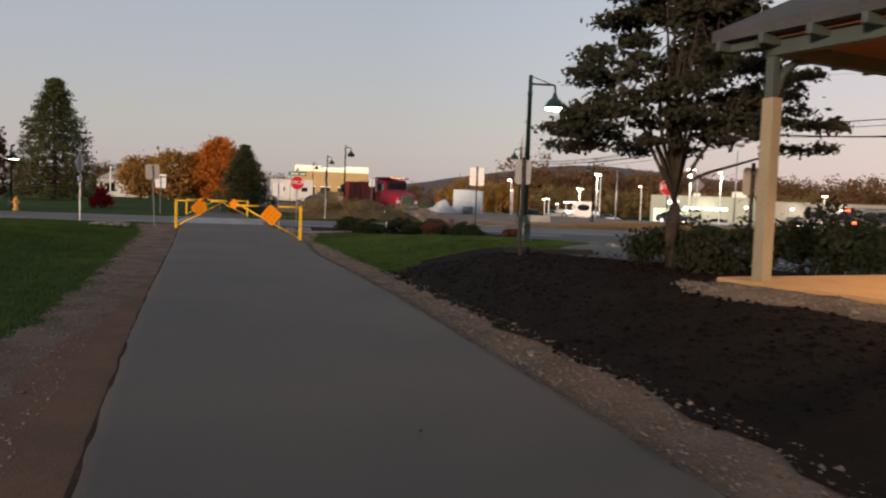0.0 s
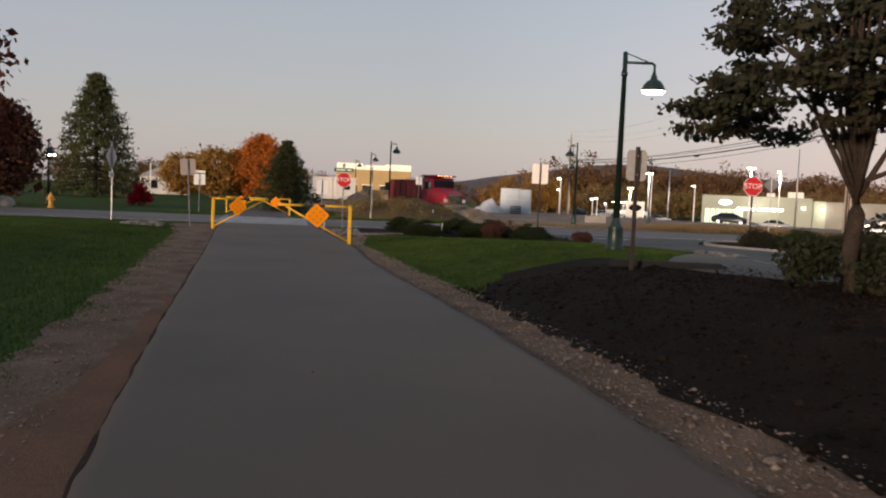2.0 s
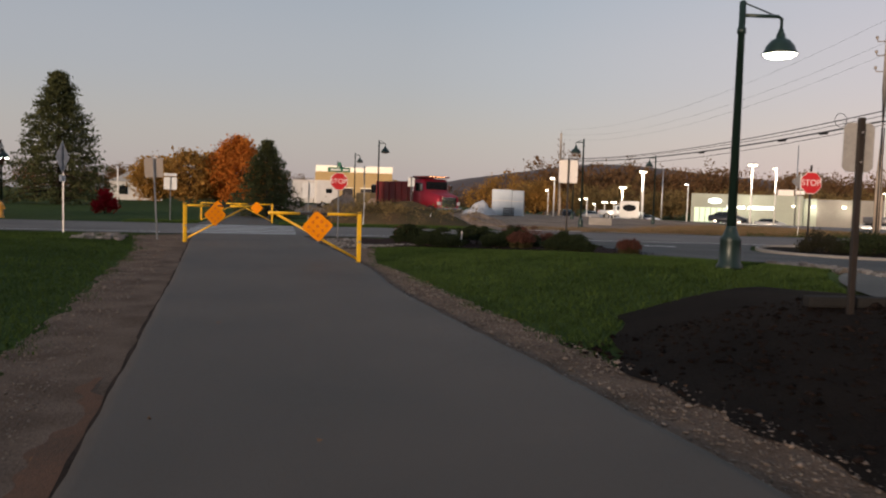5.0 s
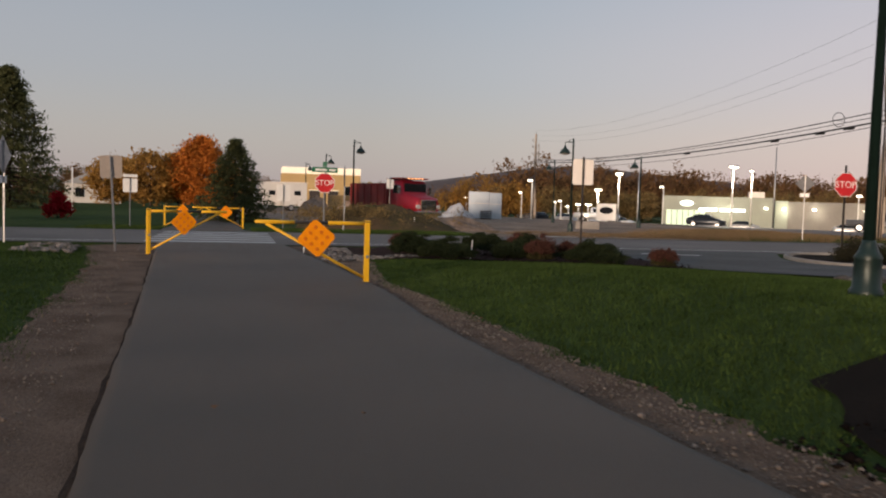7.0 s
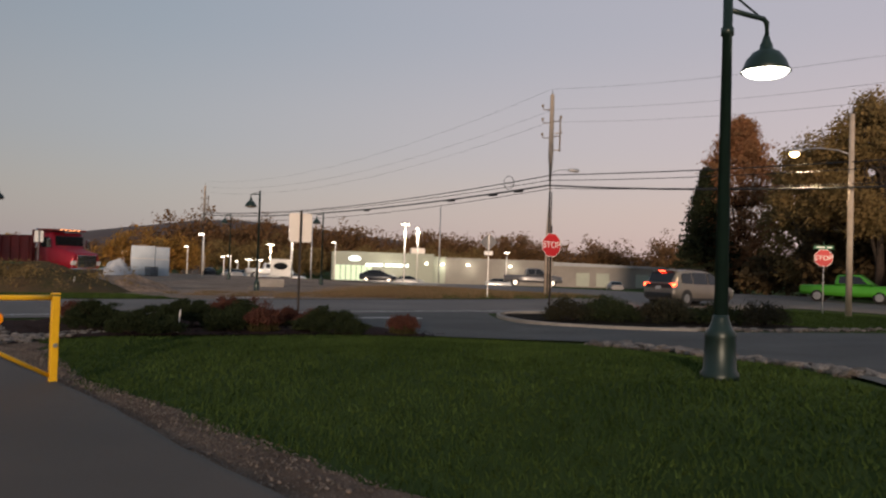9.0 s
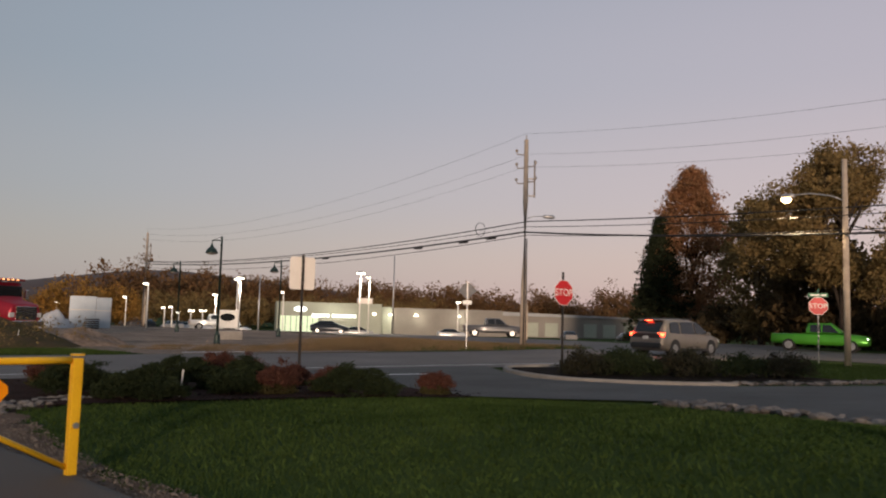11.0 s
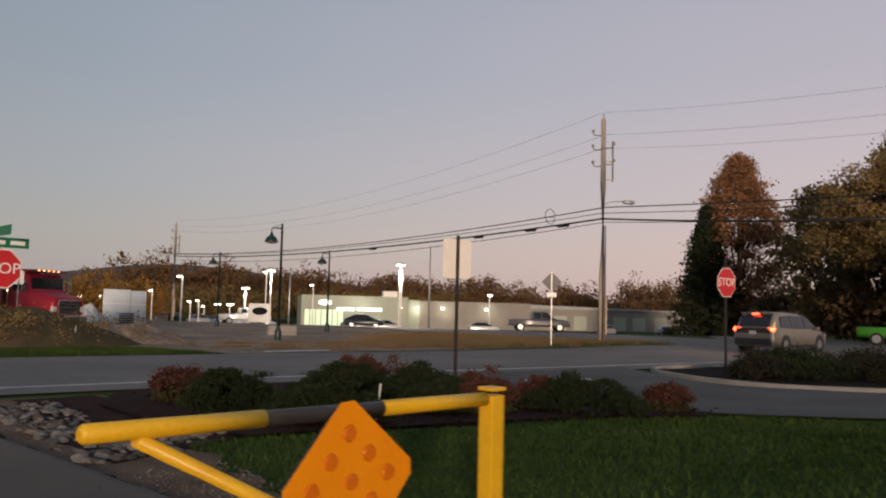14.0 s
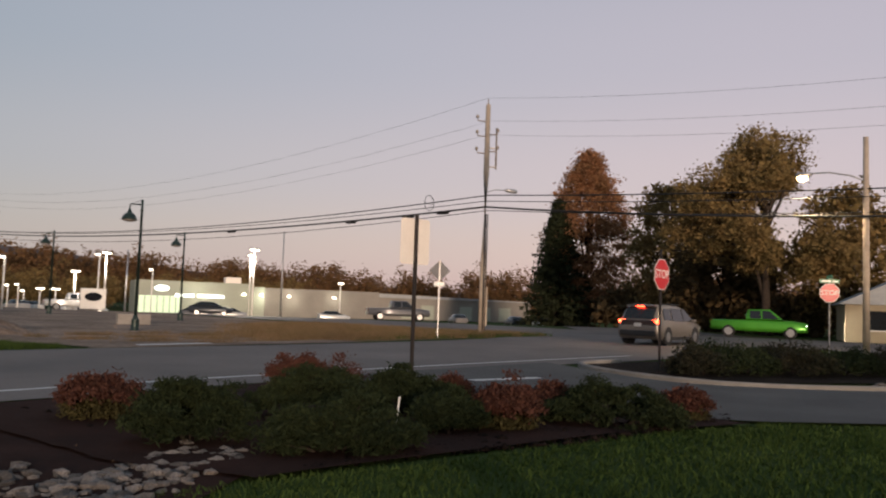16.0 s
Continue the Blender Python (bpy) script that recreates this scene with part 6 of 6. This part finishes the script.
M["digger"] = mat("dusty_yellow_paint", (0.42, 0.27, 0.10), 0.6, vary=(0.26, 0.17, 0.08), scale=2, fine=20)
g = thing("excavator", pose(9.2, 72, H(9, 72), 0, 0, 30), "dusty tan excavator parked on the building site", "excavator")
for y in (-0.9, 0.9):
    bm = bmesh.new()
    box(bm, (0, y, 0.4), (3.0, 0.5, 0.75), 0.3, seg=3)
    part("track", bm, M["trim"], g)
bm = bmesh.new()
box(bm, (-0.5, 0, 1.35), (2.2, 2.0, 1.0), 0.12)
part("body", bm, M["digger"], g)
bm = bmesh.new()
box(bm, (0.5, 0.5, 1.95), (1.1, 0.9, 1.3), 0.1)
part("cab", bm, M["glass"], g)
bm = bmesh.new()
tube(bm, [(0.6, -0.3, 1.4), (1.7, -0.3, 2.9), (3.0, -0.3, 2.6)], [0.2, 0.22, 0.14], 6)
boom = part("boom", bm, M["digger"], g)
bm = bmesh.new()
tube(bm, [(3.0, -0.3, 2.6), (3.4, -0.3, 1.4), (3.1, -0.3, 0.6)], [0.14, 0.12, 0.1], 6)
box(bm, (3.05, -0.3, 0.4), (0.5, 0.8, 0.6), 0.08)
part("bucket_arm", bm, M["digger"], boom)
for k, (x, y) in enumerate(((6.4, 76), (8.6, 68), (7.4, 80))):
    bm = lump_mesh(1.6, 1.2, 1.5, 20 + k, 20)
    solo("rubble_heap", bm, M["dirt"], "heap of pale rubble and timber on the site", "rubble", "rubble heaps", m=pose(x, y, H(x, y)))

# ---- buildings ----
M["yellow_wall"] = mat("ochre_render", (0.50, 0.35, 0.16), 0.85, vary=(0.42, 0.29, 0.13), scale=0.4, fine=6, bump=0.1)
# weak warm emission stands in for light falling on the parapets and lintels
M["cream"] = mat("cream_fascia_glow", (0.82, 0.74, 0.6), 0.6, vary=(0.72, 0.65, 0.52), scale=1, fine=10, emit=0.35, emit_col=(1.0, 0.85, 0.62))
M["dark_open"] = mat("dark_opening", (0.04, 0.03, 0.028), 0.7)
g = thing("retail_building", pose(7.6, 154.5, 0.1, 0, 0, -2), "ochre flat-roofed building shell with light put into its cream parapet as glow", "building")
bm = bmesh.new()
box(bm, (7.2, 6, 2.9), (14.4, 12, 5.9), 0.05)
part("wall", bm, M["yellow_wall"], g)
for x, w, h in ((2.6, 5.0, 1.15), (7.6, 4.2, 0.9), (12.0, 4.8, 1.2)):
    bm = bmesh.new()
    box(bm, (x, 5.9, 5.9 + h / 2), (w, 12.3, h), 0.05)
    part("parapet", bm, M["cream"], g, "cream parapet with light added as a faint glow")
for x in (3.0, 6.0, 9.4, 12.4):
    bm = bmesh.new()
    box(bm, (x, -0.02, 1.6), (1.9, 0.14, 2.6), 0.02)
    wd = part("window", bm, M["dark_open"], g)
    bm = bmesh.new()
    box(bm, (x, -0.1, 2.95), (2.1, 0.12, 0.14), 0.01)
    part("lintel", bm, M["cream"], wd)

M["dealer_wall"] = mat("pale_grey_cladding", (0.33, 0.36, 0.30), 0.6, vary=(0.27, 0.295, 0.25), scale=0.3, fine=5)
M["dealer_dark"] = mat("grey_block_wall", (0.24, 0.22, 0.20), 0.8, vary=(0.18, 0.165, 0.15), scale=0.4, fine=5)
M["shop_glow"] = mat("lit_showroom_glass", (0.7, 0.85, 0.6), 0.3, emit=0.42, emit_col=(0.78, 1.0, 0.72))
M["sign_glow"] = mat("lit_sign_face", (1, 1, 1), 0.4, emit=2.0, emit_col=(0.92, 1.0, 0.97))
M["roof_grey"] = mat("roof_membrane", (0.34, 0.35, 0.36), 0.7, vary=(0.26, 0.27, 0.28), scale=0.3, fine=3)
ang = math.degrees(math.atan2(-20, 35))
zb = H(90, 124)
g = thing("dealership_building", pose(73.2, 134.2, zb, 0, 0, ang), "long low car dealership with lit facade and sign", "building")
bm = bmesh.new()
box(bm, (9.2, 9, 2.7), (18.4, 18, 5.4), 0.05)
w1 = part("showroom_wall", bm, M["dealer_wall"], g)
bm = bmesh.new()
box(bm, (30, 11, 2.45), (23.2, 18, 4.9), 0.05)
w2 = part("service_wall", bm, M["dealer_dark"], g)
bm = bmesh.new()
box(bm, (58, 13, 2.0), (32.6, 18, 4.0), 0.05)
w3 = part("workshop_wall", bm, M["dealer_dark"], g)
bm = bmesh.new()
prism(bm, [(41.5, 4.0), (74.5, 4.0), (74.5, 4.15), (41.5, 4.75)], 3.6, 22.2)
part("workshop_roof", bm, M["roof_grey"], w3, "sloping grey metal roof")
bm = bmesh.new()
box(bm, (18.5, 1.7, 2.5), (4.5, 0.3, 4.95), 0.02)
part("pale_panel", bm, M["dealer_wall"], w2)
for k in range(7):
    bm = bmesh.new()
    box(bm, (1.0 + 0.95 * k, -0.03, 1.6), (0.8, 0.1, 2.7), 0.01)
    pn = part("showroom_pane", bm, M["shop_glow"], w1, "lit greenish showroom glass")
bm = bmesh.new()
tube(bm, [(4.0, -0.12, 4.15), (4.0, -0.22, 4.15)], 0.9, 28)
for v in bm.verts:
    v.co.z = 4.15 + (v.co.z - 4.15) * 0.5
    v.co.x = 4.0 + (v.co.x - 4.0) * 1.25
part("oval_sign", bm, M["sign_glow"], w1, "lit white oval sign")
for k, wd in enumerate((0.7, 0.55, 0.7, 0.6, 0.65, 0.7, 0.55, 0.65, 0.6, 0.7, 0.6, 0.6)):
    bm = bmesh.new()
    box(bm, (6.3 + 0.62 * k + (0.4 if k > 4 else 0), -0.1, 3.1), (wd * 0.68, 0.12, 0.5), 0.01)
    part("sign_bar", bm, M["sign_glow"], w1, "lit white sign lettering shape")
for k, (x, lab) in enumerate(((20.2, 1), (25.0, 1), (33.0, 1), (17.0, 0))):
    bm = bmesh.new()
    box(bm, (x, 1.6 if x > 18.5 else -0.2, 3.6), (0.5, 0.3, 0.25), 0.02)
    part("wall_lamp", bm, M["lot_glow"], w2, "lit wall lamp")
for k, x in enumerate((48, 52, 60, 64, 68.5)):
    bm = bmesh.new()
    box(bm, (x, 3.95, 1.5), (2.6, 0.12, 2.6), 0.02)
    part("garage_door", bm, M["dealer_wall"], w3, "pale roller garage door")
bm = bmesh.new()
box(bm, (16, 6, 5.95), (2.6, 2.0, 1.1), 0.04)
part("roof_unit", bm, M["alu"], g)
for x, y, z, e in ((20.5, 0.4, 3.3, 160), (25.5, 0.4, 3.3, 160), (33.5, 0.4, 3.3, 140), (10, -2.5, 3.6, 260)):
    li = new("wall_light", bpy.data.lights.new("wall_light", "POINT"))
    li.data.energy, li.data.color, li.data.shadow_soft_size = e, (1.0, 0.95, 0.72), 0.2
    li.location = g.matrix_basis @ Vector((x, y, z))

for x, y, w, d, h, lab in ((-19.5, 126, 7, 6, 2.6, "small white gabled house among autumn trees"), (59.9, 26.5, 7.5, 6, 2.4, "single-storey brick house with a pale gabled roof")):
    g = thing("house", pose(x, y, H(x, y), 0, 0, 12 if x < 0 else -75), lab, "house")
    bm = bmesh.new()
    box(bm, (0, 0, h / 2), (w, d, h), 0.02)
    part("wall", bm, M["trailer_white"] if x < 0 else M["tan_paint"], g)
    bm = bmesh.new()
    prism(bm, [(-w / 2 - 0.4, h), (w / 2 + 0.4, h), (0, h + w * 0.27)], -d / 2 - 0.3, d / 2 + 0.3)
    part("roof", bm, M["roof_grey"], g, "pale grey gabled roof")
    for k in (-1, 1):
        bm = bmesh.new()
        box(bm, (k * w * 0.25, -d / 2 - 0.02, 1.4), (1.1, 0.1, 1.2), 0.01)
        wi = part("window", bm, M["glass"], g)
        bm = bmesh.new()
        box(bm, (k * w * 0.25, -d / 2 - 0.05, 0.76), (1.3, 0.14, 0.08), 0.01)
        part("sill", bm, M["trailer_white"], wi)


# ---- car lot lamps ----
def lot_lamp(x, y, z, heads, label="tall lot lamp with glowing head above parked cars"):
    z0 = H(x, y)
    g = thing("lot_lamp", pose(x, y, z0, 0, 0, random.uniform(-20, 20)), label, "lot lamp", "lot lamps")
    bm = bmesh.new()
    rod(bm, (0, 0, -0.1), (0, 0, z - z0), 0.09, 0.07, 8)
    # white colour holds the lamplight that falls down the pole
    part("pole", bm, M["sign_white"], g)
    for k in range(heads):
        s = (-1, 1)[k % 2]
        bm = bmesh.new()
        box(bm, (s * 0.26, 0, z - z0 - 0.02), (0.42, 0.34, 0.14), 0.03)
        hd = part("head", bm, M["steel"], g)
        bm = bmesh.new()
        box(bm, (s * 0.26, -0.02, z - z0 - 0.14), (0.36, 0.32, 0.13), 0.03)
        part("lens", bm, M["lot_glow"], hd, "glowing lens")


for x, y, z, n in ((48.3, 76.9, 6.0, 2), (45.8, 102.8, 3.84, 2), (50.35, 106, 6.04, 1), (49.7, 117.7, 1.9, 2), (50.35, 123, 1.6, 1), (46.6, 119.3, 2.2, 1), (29.3, 83.3, 4.1, 1), (45.5, 114.4, 2.3, 1), (49, 112.7, 1.9, 2), (46, 97.3, 5.8, 2), (32.6, 119.3, 2.45, 2), (40, 116, 3.4, 1), (36.5, 124, 2.6, 2), (56, 104, 4.6, 1), (84, 100, 4.2, 2), (64, 96, 6.8, 1)):
    lot_lamp(x, y, z, n)
for x, y, z in ((48.3, 76.9, 5.4), (46.0, 97.3, 5.3), (45.8, 102.8, 3.4), (64, 96, 6.2)):
    li = new("lot_light", bpy.data.lights.new("lot_light", "SPOT"))
    li.data.energy, li.data.color, li.data.spot_size, li.data.spot_blend, li.data.shadow_soft_size = 2600, (1.0, 0.86, 0.66), radians(160), 0.5, 0.3
    li.matrix_world = look((x, y, z), (x, y + 0.001, z - 4))
for x, y, z in ((50.25, 100.2, 6.4), (59.5, 85.4, 8.9)):
    bm = bmesh.new()
    tube(bm, [(0, 0, -0.1), (0, 0, z * 0.5), (0, 0, z - H(x, y))], [0.11, 0.09, 0.06], 10)
    solo("flagpole", bm, M["steel"], "bare pale metal pole beside the main road", "pole", "bare poles", m=pose(x, y, H(x, y)))
g = thing("dealer_sign", pose(42.6, 93.5, H(42, 93), 0, 0, -25), "low white monument sign with a dark oval shape", "sign")
bm = bmesh.new()
box(bm, (0, 0, 1.15), (2.3, 0.35, 2.0), 0.06)
part("panel", bm, M["sign_white"], g)
bm = bmesh.new()
tube(bm, [(0, -0.18, 1.35), (0, -0.2, 1.35)], 0.42, 24)
for v in bm.verts:
    v.co.x *= 1.9
part("oval", bm, M["glass"], g, "dark oval shape")

# ---- small things on the lawn ----
M["hydrant"] = mat("hydrant_yellow", (0.62, 0.33, 0.05), 0.5, vary=(0.5, 0.24, 0.04), scale=4, fine=30)
g = thing("fire_hydrant", pose(-12.2, 44.2, H(-12, 44)), "yellow-orange fire hydrant standing on the grass verge", "hydrant")
bm = bmesh.new()
lathe(bm, [(0.17, -0.05), (0.17, 0.04), (0.12, 0.06), (0.12, 0.5), (0.15, 0.52), (0.15, 0.58), (0.12, 0.64), (0.06, 0.72), (0.03, 0.78)], 16)
part("barrel", bm, M["hydrant"], g)
for s in (-1, 1):
    bm = bmesh.new()
    rod(bm, (s * 0.1, 0, 0.45), (s * 0.2, 0, 0.45), 0.06, 0.06, 10)
    part("side_cap", bm, M["hydrant"], g)
for x, y, s in ((-13.9, 39.8, 0.75), (-12.9, 39.3, 0.5)):
    bm = bmesh.new()
    bmesh.ops.create_icosphere(bm, subdivisions=3, radius=s)
    for v in bm.verts:
        v.co *= 1 + 0.2 * noise.noise(v.co * 2 + Vector((x, 0, 0)))
        v.co.z *= 0.7
    solo("boulder", bm, M["kerb"], "pale landscape boulder on the lawn", "boulder", "boulders", m=pose(x, y, H(x, y) + s * 0.4), smooth=True)
bm = bmesh.new()
rod(bm, (0, 0, -0.1), (0, 0, 3.2), 0.05, 0.05, 8)
solo("marker_pole", bm, M["sign_white"], "white pole standing among lawn trees", "pole", m=pose(-11, 66.2, H(-11, 66)))
for x, y, h in ((5.77, 24.65, 0.46), (9.0, 46.4, 0.7), (4.9, 42.9, 1.2), (1.9, 27.0, 0.3)):
    bm = bmesh.new()
    box(bm, (0, 0, h / 2 - 0.05), (0.028, 0.014, h + 0.1), 0.003)
    solo("marker_stake", bm, M["sign_white"], "thin white marker stake in the ground", "stake", "marker stakes", m=pose(x, y, H(x, y) + 0.02, 4, 3, 20))
bm = bmesh.new()
box(bm, (0, 0, 0.25), (1.6, 0.5, 0.6), 0.04)
solo("concrete_block", bm, M["kerb"], "pale concrete block lying on the verge", "block", m=pose(23.3, 56.4, H(23, 56), 0, 0, -20))
